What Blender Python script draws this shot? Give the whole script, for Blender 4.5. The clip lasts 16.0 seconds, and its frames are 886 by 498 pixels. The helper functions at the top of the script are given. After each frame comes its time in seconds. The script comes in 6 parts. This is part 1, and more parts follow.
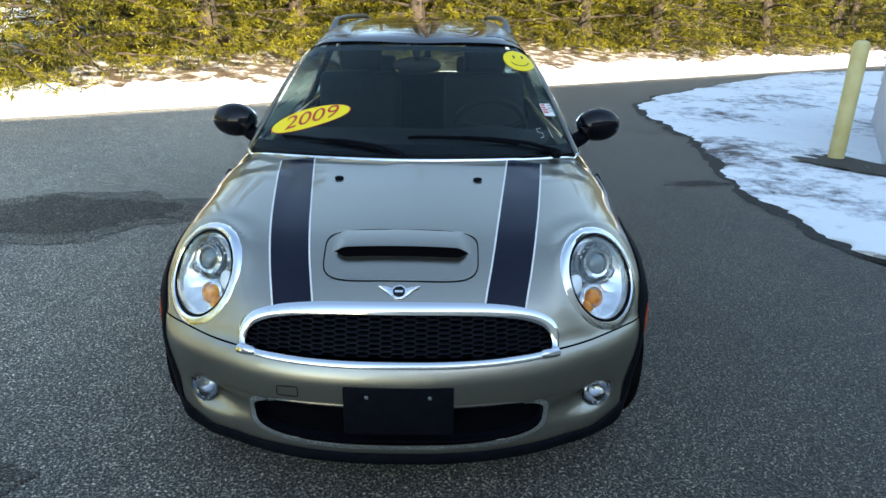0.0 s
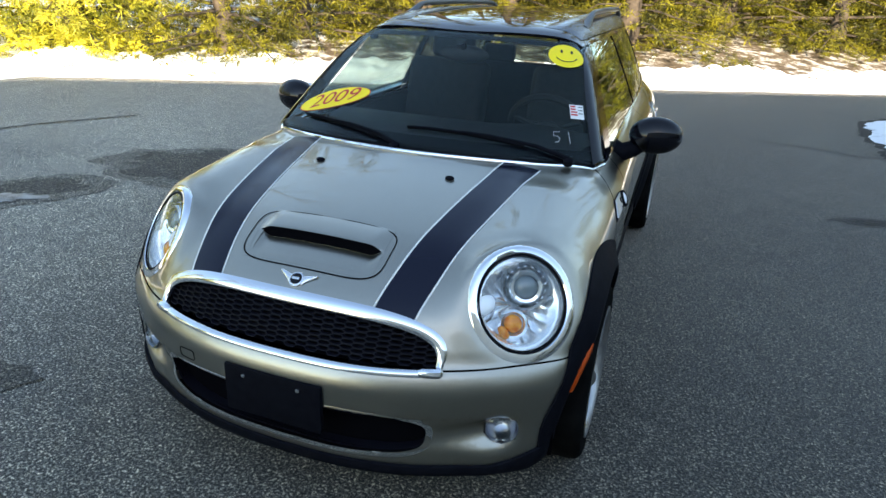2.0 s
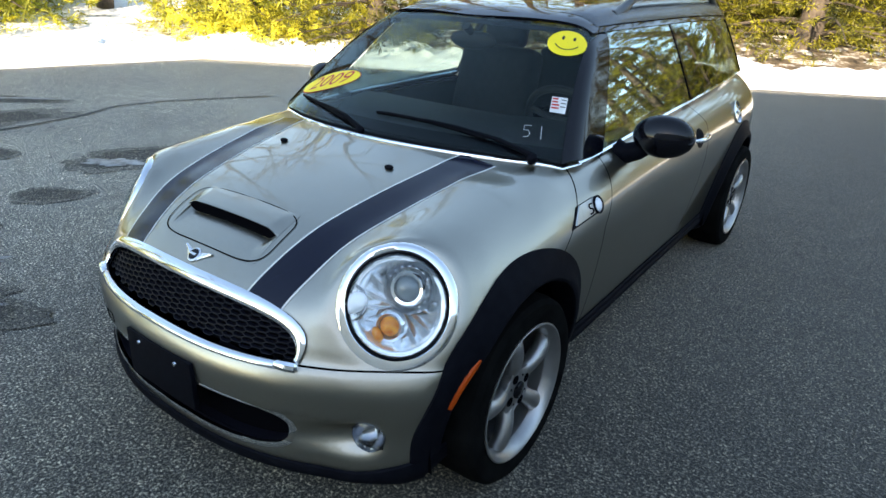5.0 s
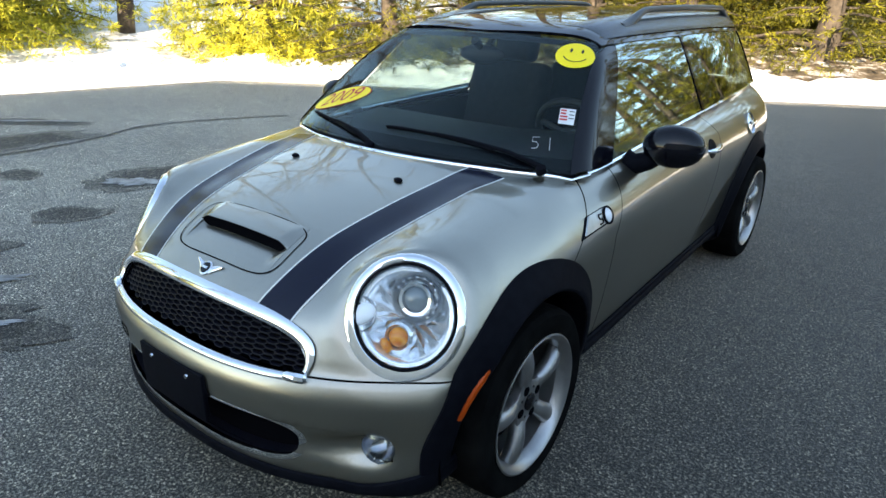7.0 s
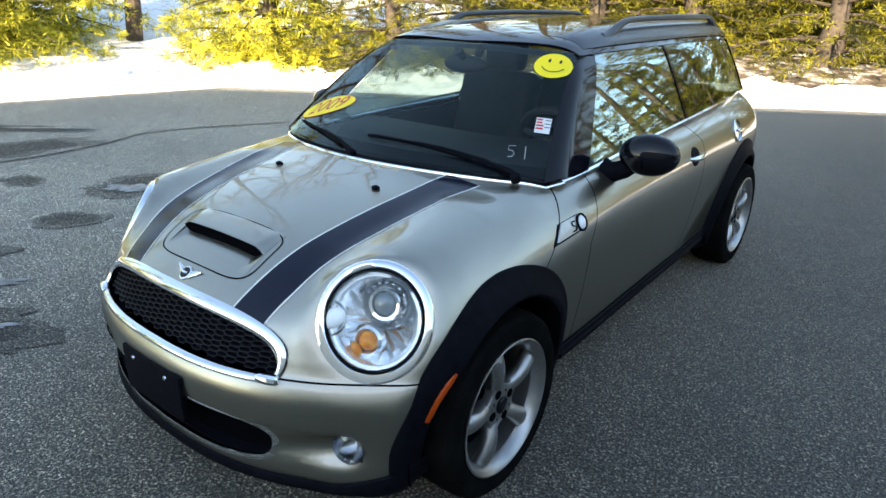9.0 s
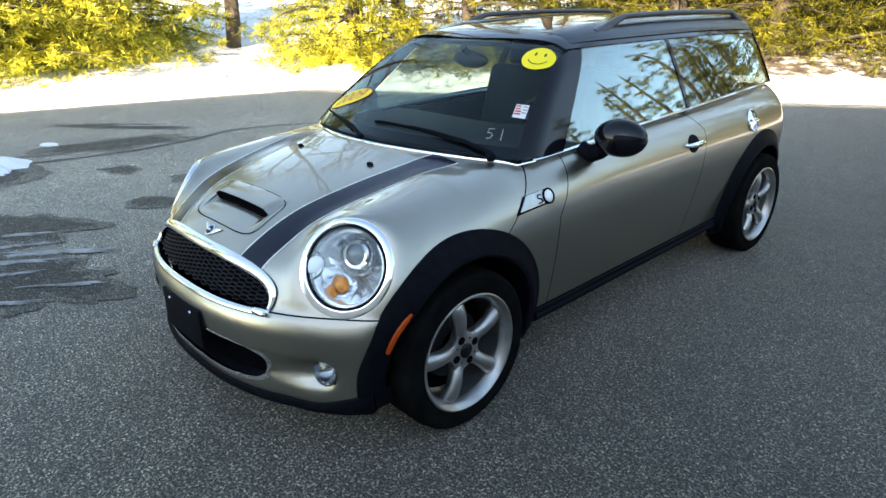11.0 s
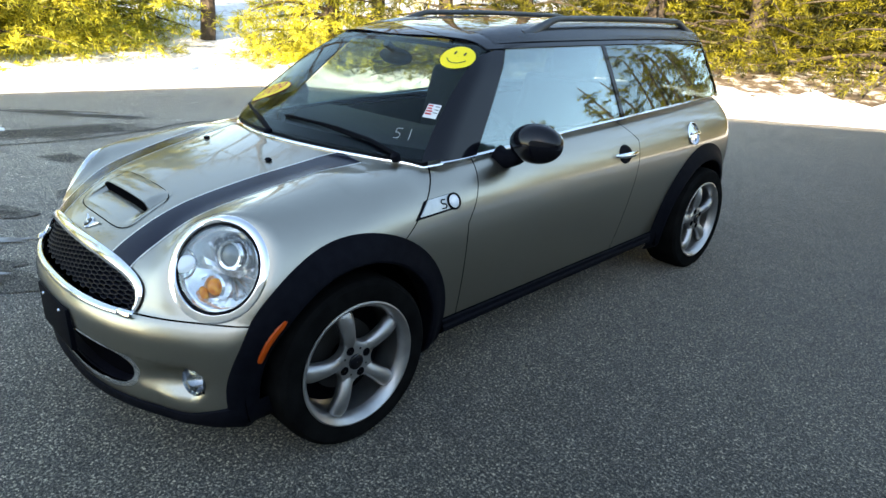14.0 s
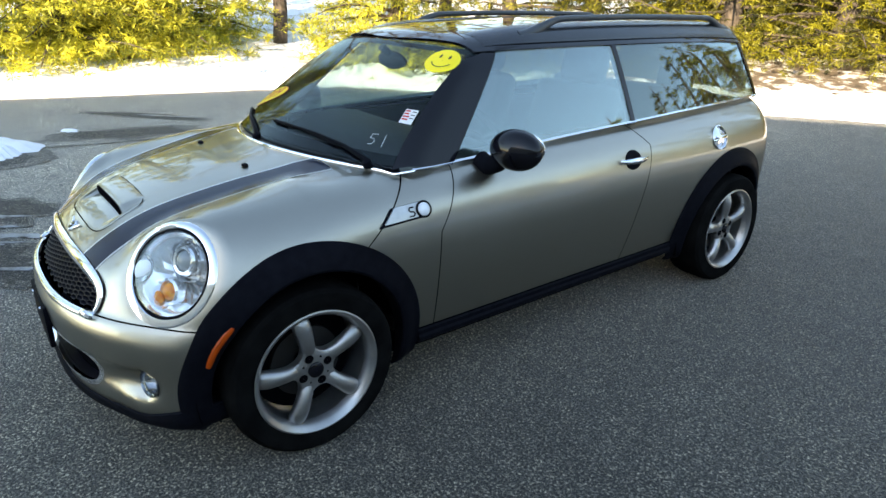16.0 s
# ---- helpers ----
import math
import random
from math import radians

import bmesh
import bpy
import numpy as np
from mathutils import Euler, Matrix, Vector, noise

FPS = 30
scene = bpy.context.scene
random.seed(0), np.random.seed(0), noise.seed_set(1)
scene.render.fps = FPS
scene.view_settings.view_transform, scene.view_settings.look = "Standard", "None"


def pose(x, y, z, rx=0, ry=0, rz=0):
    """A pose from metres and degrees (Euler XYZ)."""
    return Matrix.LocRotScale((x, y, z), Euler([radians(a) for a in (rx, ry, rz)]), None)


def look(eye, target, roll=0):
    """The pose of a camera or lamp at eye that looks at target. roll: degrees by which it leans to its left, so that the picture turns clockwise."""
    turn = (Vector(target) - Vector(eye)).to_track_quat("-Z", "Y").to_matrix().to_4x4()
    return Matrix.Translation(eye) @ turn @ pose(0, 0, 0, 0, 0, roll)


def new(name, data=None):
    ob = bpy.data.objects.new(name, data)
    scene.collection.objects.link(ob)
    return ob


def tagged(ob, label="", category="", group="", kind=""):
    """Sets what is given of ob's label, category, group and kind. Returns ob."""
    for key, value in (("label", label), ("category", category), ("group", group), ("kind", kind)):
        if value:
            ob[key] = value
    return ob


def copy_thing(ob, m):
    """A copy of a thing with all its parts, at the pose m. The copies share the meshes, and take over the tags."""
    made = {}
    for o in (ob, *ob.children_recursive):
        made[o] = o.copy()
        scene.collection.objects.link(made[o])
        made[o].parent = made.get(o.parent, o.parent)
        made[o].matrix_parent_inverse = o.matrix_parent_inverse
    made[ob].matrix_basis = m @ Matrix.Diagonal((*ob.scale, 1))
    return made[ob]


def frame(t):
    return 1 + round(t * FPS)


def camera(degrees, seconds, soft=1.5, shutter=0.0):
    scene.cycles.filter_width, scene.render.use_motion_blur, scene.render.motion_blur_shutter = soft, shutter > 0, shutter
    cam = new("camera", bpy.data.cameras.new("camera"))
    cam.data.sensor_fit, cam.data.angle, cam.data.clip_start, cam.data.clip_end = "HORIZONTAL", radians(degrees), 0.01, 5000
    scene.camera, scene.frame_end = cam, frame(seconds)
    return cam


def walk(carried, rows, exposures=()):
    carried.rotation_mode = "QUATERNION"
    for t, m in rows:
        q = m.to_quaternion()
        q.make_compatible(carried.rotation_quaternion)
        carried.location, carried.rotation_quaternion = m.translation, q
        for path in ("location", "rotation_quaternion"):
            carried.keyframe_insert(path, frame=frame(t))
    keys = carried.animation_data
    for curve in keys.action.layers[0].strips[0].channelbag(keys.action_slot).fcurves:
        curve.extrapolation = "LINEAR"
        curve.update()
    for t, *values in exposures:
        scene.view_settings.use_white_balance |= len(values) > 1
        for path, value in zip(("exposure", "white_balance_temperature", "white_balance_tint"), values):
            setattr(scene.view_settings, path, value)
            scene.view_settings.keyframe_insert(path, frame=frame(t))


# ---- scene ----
cam = camera(68.8, 16.0)
PATH = [
    (0, (0.12, -2.274, 1.505), (0.128, -0.404, 0.797), 0.8),
    (0.5, (0.375, -2.361, 1.51), (0.229, -0.473, 0.867), 1.4),
    (1, (0.554, -2.31, 1.51), (0.192, -0.466, 0.826), 0.2),
    (1.5, (0.698, -2.129, 1.512), (0.309, -0.298, 0.806), 0.6),
    (2, (0.968, -1.992, 1.517), (0.34, -0.25, 0.762), 2.7),
    (2.5, (1.115, -1.832, 1.503), (0.342, -0.16, 0.724), 2.7),
    (3, (1.203, -1.731, 1.506), (0.408, -0.075, 0.716), 3.7),
    (3.5, (1.387, -1.653, 1.501), (0.42, -0.097, 0.701), 4.0),
    (4, (1.525, -1.566, 1.496), (0.508, -0.041, 0.694), 2.9),
    (4.5, (1.566, -1.523, 1.503), (0.519, -0.02, 0.701), 2.8),
    (7, (1.61, -1.511, 1.488), (0.488, -0.033, 0.743), 1.2),
    (7.5, (1.611, -1.526, 1.495), (0.474, -0.053, 0.759), 1.2),
    (8, (1.625, -1.516, 1.501), (0.486, -0.048, 0.759), 1.0),
    (10.5, (2.082, -1.444, 1.514), (0.846, -0.027, 0.831), 0.8),
    (11, (2.266, -1.482, 1.512), (0.909, -0.202, 0.789), -0.7),
    (11.5, (2.436, -1.381, 1.497), (1.068, -0.157, 0.703), 1.4),
    (12, (2.49, -1.346, 1.512), (1.062, -0.152, 0.779), -0.3),
    (12.5, (2.488, -1.339, 1.512), (1.061, -0.1, 0.857), 0.6),
    (13, (2.487, -1.342, 1.504), (1.051, -0.12, 0.839), 0.5),
    (13.5, (2.489, -1.286, 1.487), (1.132, -0.002, 0.775), 0.7),
    (14, (2.39, -1.168, 1.472), (1.065, 0.151, 0.762), 2.1),
    (14.5, (2.446, -1.058, 1.498), (0.987, 0.126, 0.813), 0.5),
    (15, (2.56, -0.921, 1.488), (0.993, 0.129, 0.821), 2.1),
    (15.5, (2.576, -0.847, 1.495), (1.063, 0.261, 0.801), 0.8),
    (16, (2.594, -0.824, 1.493), (1.112, 0.311, 0.775), 0.7),
]
walk(cam, [(t, look(eye, target, roll)) for t, eye, target, roll in PATH], exposures=[(0, 2.05, 7150, 8), (4, 2.15, 7300, 10), (10.5, 2.31, 7550, 10), (12.5, 2.40, 7800, 9), (14, 2.36, 7700, 10), (16, 2.34, 7600, 10)])

# ---- light ----
SUN_ELEV, SUN_AZ = 18.0, 160.0          # degrees; azimuth clockwise from +y
world = bpy.data.worlds.new("sky")
scene.world = world
world.use_nodes = True
wn = world.node_tree
sky = wn.nodes.new("ShaderNodeTexSky")
sky.sky_type = "NISHITA"
sky.sun_disc = False
sky.sun_elevation = radians(SUN_ELEV)
sky.sun_rotation = radians(SUN_AZ)
sky.air_density, sky.dust_density, sky.ozone_density = 1.0, 0.25, 1.3
wn.links.new(sky.outputs[0], wn.nodes["Background"].inputs[0])
wn.nodes["Background"].inputs[1].default_value = 0.145
to_sun = Vector((math.sin(radians(SUN_AZ)) * math.cos(radians(SUN_ELEV)), math.cos(radians(SUN_AZ)) * math.cos(radians(SUN_ELEV)), math.sin(radians(SUN_ELEV))))
sun_data = bpy.data.lights.new("sun", "SUN")
sun_data.energy, sun_data.angle, sun_data.color = 4.8, radians(0.5), (1.0, 0.86, 0.66)
sun = new("sun", sun_data)
sun.matrix_world = look(to_sun * 60, (0, 0, 0))


# ---- materials ----
def material(name, colour=(0.5, 0.5, 0.5), rough=0.5, metal=0.0, coat=0.0, spec=0.5):
    m = bpy.data.materials.new(name)
    m.use_nodes = True
    b = m.node_tree.nodes["Principled BSDF"]
    b.inputs["Base Color"].default_value = (*colour, 1)
    b.inputs["Roughness"].default_value = rough
    b.inputs["Metallic"].default_value = metal
    b.inputs["Coat Weight"].default_value = coat
    b.inputs["Coat Roughness"].default_value = 0.03
    b.inputs["Specular IOR Level"].default_value = spec
    return m


def nd(m, kind, **inputs):
    n = m.node_tree.nodes.new(kind)
    for k, v in inputs.items():
        n.inputs[k.replace("_", " ")].default_value = v
    return n


def wire(m, a, b):
    m.node_tree.links.new(a, b)


def coords(m, which="Object"):
    for n in m.node_tree.nodes:
        if n.type == "TEX_COORD":
            return n.outputs[which]
    return m.node_tree.nodes.new("ShaderNodeTexCoord").outputs[which]


def ramp(m, fac, stops):
    r = m.node_tree.nodes.new("ShaderNodeValToRGB")
    while len(r.color_ramp.elements) < len(stops):
        r.color_ramp.elements.new(0.5)
    for e, (p, c) in zip(r.color_ramp.elements, stops):
        e.position, e.color = p, (*c, 1)
    wire(m, fac, r.inputs[0])
    return r.outputs[0]


def noise_of(m, scale, detail=4.0, rough=0.55, which="Object"):
    n = nd(m, "ShaderNodeTexNoise", Scale=scale, Detail=detail, Roughness=rough)
    wire(m, coords(m, which), n.inputs["Vector"])
    return n.outputs["Fac"]


def mix(m, fac, a, b, kind="MIX"):
    n = m.node_tree.nodes.new("ShaderNodeMix")
    n.data_type, n.blend_type = "RGBA", kind
    for sock, v in ((n.inputs[0], fac), (n.inputs[6], a), (n.inputs[7], b)):
        if isinstance(v, (int, float)):
            sock.default_value = v
        elif isinstance(v, tuple):
            sock.default_value = (*v, 1)
        else:
            wire(m, v, sock)
    return n.outputs[2]


def bump(m, height, strength=0.3, distance=0.01):
    n = nd(m, "ShaderNodeBump", Strength=strength, Distance=distance)
    wire(m, height, n.inputs["Height"])
    wire(m, n.outputs[0], m.node_tree.nodes["Principled BSDF"].inputs["Normal"])


def base(m):
    return m.node_tree.nodes["Principled BSDF"].inputs


def mottled(name, a, b, scale, rough=0.6, metal=0.0, coat=0.0, fine=0.0, spec=0.5):
    m = material(name, a, rough, metal, coat, spec)
    wire(m, ramp(m, noise_of(m, scale), [(0.35, a), (0.65, b)]), base(m)["Base Color"])
    if fine:
        bump(m, noise_of(m, scale * 12), 0.4, fine)
    return m


def metallic_paint(name, dark, pale):
    """Metal flake with a soft narrow sheen, under a clear gloss coat."""
    m = material(name, pale, 0.5)
    t = m.node_tree
    body_coat = t.nodes["Principled BSDF"]
    body_coat.inputs["Specular IOR Level"].default_value = 0.0
    colour = ramp(m, noise_of(m, 900, 1.0), [(0.3, dark), (0.7, pale)])
    wire(m, colour, body_coat.inputs["Base Color"])
    flake = t.nodes.new("ShaderNodeBsdfAnisotropic")
    flake.distribution = "BECKMANN"
    wire(m, colour, flake.inputs["Color"])
    r = nd(m, "ShaderNodeMapRange")
    r.inputs["To Min"].default_value, r.inputs["To Max"].default_value = 0.35, 0.41
    wire(m, noise_of(m, 3.0, 6.0), r.inputs[0])
    wire(m, r.outputs[0], flake.inputs["Roughness"])
    clear = t.nodes.new("ShaderNodeBsdfAnisotropic")
    clear.inputs["Roughness"].default_value = 0.03
    clear.inputs["Color"].default_value = (0.95, 0.95, 0.95, 1)
    fres = nd(m, "ShaderNodeFresnel", IOR=1.5)
    under = t.nodes.new("ShaderNodeMixShader")
    under.inputs[0].default_value = 0.95
    wire(m, body_coat.outputs[0], under.inputs[1])
    wire(m, flake.outputs[0], under.inputs[2])
    over = t.nodes.new("ShaderNodeMixShader")
    wire(m, fres.outputs[0], over.inputs[0])
    wire(m, under.outputs[0], over.inputs[1])
    wire(m, clear.outputs[0], over.inputs[2])
    out = [n for n in t.nodes if n.type == "OUTPUT_MATERIAL"][0]
    wire(m, over.outputs[0], out.inputs[0])
    return m


PAINT = metallic_paint("champagne_paint", (0.325, 0.302, 0.25), (0.41, 0.383, 0.32))
BLACK_GLOSS = material("black_gloss", (0.0035, 0.0035, 0.006), 0.05, 0.0, 0.0, 0.32)
ROOF = mottled("black_roof_paint", (0.007, 0.008, 0.012), (0.011, 0.012, 0.016), 6, 0.03, 0.0, 0.0, 0.0, 0.42)
FAIRING = mottled("satin_black_paint", (0.012, 0.014, 0.018), (0.017, 0.019, 0.023), 6, 0.22, 0.0, 0.0, 0.0, 0.6)
RAIL = mottled("satin_rail", (0.030, 0.034, 0.040), (0.040, 0.044, 0.050), 8, 0.36, 0.0, 0.0, 0.0, 0.5)
STRIPE = material("black_stripe_vinyl", (0.005, 0.006, 0.017), 0.2, 0.0, 0.0, 0.28)
WHITE_LINE = material("white_pinstripe", (0.75, 0.74, 0.70), 0.4)
CLAD = mottled("black_plastic", (0.003, 0.0032, 0.0056), (0.0055, 0.006, 0.009), 30, 0.6, fine=0.0008, spec=0.04)
MESH_BLACK = material("mesh_black", (0.006, 0.006, 0.010), 0.45, spec=0.12)
DARK = material("unlit_black", (0.003, 0.003, 0.004), 0.9, spec=0.0)
CHROME = material("chrome", (0.82, 0.83, 0.85), 0.07, 1.0)
ALLOY = mottled("alloy", (0.35, 0.342, 0.333), (0.45, 0.44, 0.427), 9, 0.34, 0.9)
RUBBER = mottled("tyre_rubber", (0.004, 0.004, 0.004), (0.008, 0.008, 0.0078), 14, 0.8, fine=0.001, spec=0.01)
AMBER = mottled("amber_plastic", (0.75, 0.17, 0.015), (0.95, 0.40, 0.06), 60, 0.2)
AMBER_DARK = material("amber_marker", (0.42, 0.055, 0.004), 0.35, spec=0.2)
REFLECTOR = material("reflector", (0.95, 0.97, 0.99), 0.14, 0.75)
SATIN = mottled("satin_silver", (0.48, 0.48, 0.47), (0.56, 0.56, 0.55), 30, 0.38, 0.8)
SMOKED = material("smoked_chrome", (0.30, 0.31, 0.33), 0.16, 1.0)
BULB = material("frosted_plastic", (0.88, 0.90, 0.92), 0.2)
BADGE_WHITE = material("badge_silver", (0.75, 0.75, 0.76), 0.25, 0.8)
YELLOW = material("yellow_sticker", (0.98, 0.74, 0.008), 0.5)
RED = material("red_print", (0.55, 0.03, 0.02), 0.5)
INK = material("black_print", (0.02, 0.015, 0.01), 0.6)
PAPER = material("white_print", (0.75, 0.75, 0.73), 0.6)
CLOTH = mottled("dark_cloth", (0.018, 0.018, 0.020), (0.030, 0.030, 0.033), 40, 0.85, fine=0.001)
DASH = mottled("dash_plastic", (0.006, 0.006, 0.008), (0.011, 0.011, 0.013), 25, 0.6, fine=0.0006)


def glass(name, tint, gloss=1.0, low=0.07):
    m = bpy.data.materials.new(name)
    m.use_nodes = True
    t = m.node_tree
    t.nodes.clear()
    out = t.nodes.new("ShaderNodeOutputMaterial")
    clear = t.nodes.new("ShaderNodeBsdfTransparent")
    clear.inputs[0].default_value = (*tint, 1)
    shine = t.nodes.new("ShaderNodeBsdfGlossy")
    shine.inputs["Roughness"].default_value = 0.01
    shine.inputs[0].default_value = (gloss * 0.90, gloss, gloss * 0.99, 1)
    face = t.nodes.new("ShaderNodeLayerWeight")
    face.inputs[0].default_value = 0.5
    power = t.nodes.new("ShaderNodeMath")
    power.operation = "POWER"
    power.inputs[1].default_value = 3.6
    t.links.new(face.outputs["Facing"], power.inputs[0])
    fres = t.nodes.new("ShaderNodeMapRange")
    fres.inputs["To Min"].default_value, fres.inputs["To Max"].default_value = low, 1.0
    t.links.new(power.outputs[0], fres.inputs[0])
    mx = t.nodes.new("ShaderNodeMixShader")
    t.links.new(fres.outputs[0], mx.inputs[0])
    t.links.new(clear.outputs[0], mx.inputs[1])
    t.links.new(shine.outputs[0], mx.inputs[2])
    t.links.new(mx.outputs[0], out.inputs[0])
    return m


GLASS = glass("clear_tinted_glass", (0.90, 0.95, 0.94), 0.30, 0.04)
GLASS_SIDE = glass("side_glass", (0.74, 0.82, 0.81), 1.0, 0.17)
GLASS_DARK = glass("privacy_glass", (0.46, 0.52, 0.50), 0.85, 0.12)
LENS = glass("lamp_lens", (0.98, 0.99, 0.99), 1.0, 0.05)

def paved(name, shade, sheen):
    """Weathered asphalt: pale and dark stones in a dark binder."""
    m = material(name, (0.05, 0.05, 0.05), 0.75, spec=0.35)
    base(m)["Sheen Weight"].default_value = sheen
    base(m)["Sheen Roughness"].default_value = 0.32
    grain = noise_of(m, 104, 4.0, 0.8)
    stones = nd(m, "ShaderNodeTexVoronoi", Scale=110.0)
    wire(m, coords(m), stones.inputs["Vector"])
    k = shade
    c = ramp(m, grain, [(0.42, (0.004 * k, 0.004 * k, 0.004 * k)), (0.50, (0.026 * k, 0.0255 * k, 0.0225 * k)), (0.60, (0.23 * k, 0.225 * k, 0.198 * k))])
    c = mix(m, 1.0, c, ramp(m, stones.outputs["Color"], [(0.35, (0.45, 0.45, 0.45)), (0.6, (0.9, 0.9, 0.9)), (0.9, (2.2, 2.1, 1.95))]), "MULTIPLY")
    c = mix(m, 1.0, c, ramp(m, noise_of(m, 0.55, 5.0, 0.6), [(0.3, (0.76, 0.76, 0.78)), (0.7, (1.18, 1.16, 1.12))]), "MULTIPLY")
    c = mix(m, 1.0, c, ramp(m, noise_of(m, 5.0, 4.0, 0.6), [(0.35, (0.85, 0.85, 0.85)), (0.65, (1.12, 1.12, 1.12))]), "MULTIPLY")
    # paler away from the building: the stronger light there is put into the colour
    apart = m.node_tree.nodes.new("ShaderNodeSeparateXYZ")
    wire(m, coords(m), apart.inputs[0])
    light_x = nd(m, "ShaderNodeMapRange")
    light_x.inputs["From Min"].default_value, light_x.inputs["From Max"].default_value = -3.2, 1.2
    wire(m, apart.outputs["X"], light_x.inputs[0])
    c = mix(m, 1.0, c, ramp(m, light_x.outputs[0], [(0.0, (4.1, 3.95, 3.75)), (0.55, (2.08, 2.0, 1.88)), (1.0, (1.12, 1.06, 0.95))]), "MULTIPLY")
    wire(m, c, base(m)["Base Color"])
    bump(m, grain, 0.7, 0.008)
    return m


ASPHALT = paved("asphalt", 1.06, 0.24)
DRYING = paved("drying_asphalt", 0.50, 0.14)
WET = paved("damp_asphalt", 0.27, 0.06)
CRACK = mottled("crack_sealer", (0.016, 0.016, 0.017), (0.028, 0.028, 0.028), 30, 0.55)
SNOW = mottled("snow", (0.84, 0.86, 0.89), (0.90, 0.91, 0.93), 3, 0.7, fine=0.02)
OLD_SNOW = material("old_snow", (0.8, 0.8, 0.8), 0.75)
wire(OLD_SNOW, ramp(OLD_SNOW, mix(OLD_SNOW, 0.5, noise_of(OLD_SNOW, 5.5, 9.0, 0.7), noise_of(OLD_SNOW, 0.75, 3.0)), [(0.38, (0.12, 0.10, 0.09)), (0.44, (0.55, 0.56, 0.58)), (0.50, (0.92, 0.93, 0.94))]), base(OLD_SNOW)["Base Color"])
bump(OLD_SNOW, noise_of(OLD_SNOW, 22, 6.0), 0.6, 0.03)
ICE = mottled("thin_ice", (0.09, 0.09, 0.09), (0.34, 0.35, 0.36), 9, 0.35, fine=0.01)
LITTER = material("leaf_litter", (0.2, 0.15, 0.1), 0.9)
_apart = LITTER.node_tree.nodes.new("ShaderNodeSeparateXYZ")
wire(LITTER, coords(LITTER), _apart.inputs[0])
_more = nd(LITTER, "ShaderNodeMapRange")            # more snow has stayed towards the open corner
for _k, _v in (("From Min", -5.0), ("From Max", -11.0), ("To Min", 0.0), ("To Max", 0.16)):
    _more.inputs[_k].default_value = _v
wire(LITTER, _apart.outputs["X"], _more.inputs[0])
_sum = LITTER.node_tree.nodes.new("ShaderNodeMath")
wire(LITTER, noise_of(LITTER, 3.2, 9.0, 0.7), _sum.inputs[0])
wire(LITTER, _more.outputs[0], _sum.inputs[1])
wire(LITTER, ramp(LITTER, _sum.outputs[0], [(0.36, (0.05, 0.036, 0.022)), (0.50, (0.15, 0.11, 0.07)), (0.57, (0.55, 0.53, 0.51)), (0.66, (0.85, 0.86, 0.88))]), base(LITTER)["Base Color"])
bump(LITTER, noise_of(LITTER, 30, 5.0), 0.8, 0.04)
BARK = mottled("bark", (0.035, 0.027, 0.020), (0.085, 0.066, 0.050), 9, 0.9, fine=0.02)
POST_YELLOW = mottled("faded_yellow_paint", (0.62, 0.50, 0.20), (0.72, 0.61, 0.30), 4, 0.55, fine=0.001)
SIDING = mottled("grey_siding", (0.42, 0.45, 0.50), (0.48, 0.51, 0.56), 2, 0.6)
WALL = mottled("warehouse_siding", (0.40, 0.38, 0.35), (0.48, 0.46, 0.43), 1.5, 0.7)


def leaf(name, a, b):
    """Blades whose colour varies from spray to spray, as sunlit tufts and shaded insides, and from blade to blade."""
    m = material(name, a, 0.6)
    t = m.node_tree
    rnd = t.nodes.new("ShaderNodeNewGeometry").outputs["Random Per Island"]
    spray = ramp(m, noise_of(m, 1.9, 3.0), [(0.42, (0, 0, 0)), (0.62, (1, 1, 1))])
    fac = mix(m, 0.28, spray, rnd)
    colour = ramp(m, fac, [(0.05, a), (0.95, b)])
    wire(m, colour, base(m)["Base Color"])
    tr = t.nodes.new("ShaderNodeBsdfTranslucent")
    wire(m, colour, tr.inputs[0])
    mx = t.nodes.new("ShaderNodeMixShader")
    mx.inputs[0].default_value = 0.35
    out = [n for n in t.nodes if n.type == "OUTPUT_MATERIAL"][0]
    wire(m, t.nodes["Principled BSDF"].outputs[0], mx.inputs[1])
    wire(m, tr.outputs[0], mx.inputs[2])
    wire(m, mx.outputs[0], out.inputs[0])
    return m


# bright left trees and shaded right ones: sun and shade put into the colours
NEEDLE_SUNLIT = leaf("sunlit_yellow_green_needles", (0.10, 0.12, 0.012), (0.80, 0.74, 0.08))
NEEDLE_SHADED = leaf("shaded_green_needles", (0.010, 0.016, 0.003), (0.28, 0.26, 0.013))
RUST = leaf("rust_leaves", (0.20, 0.075, 0.018), (0.48, 0.21, 0.05))


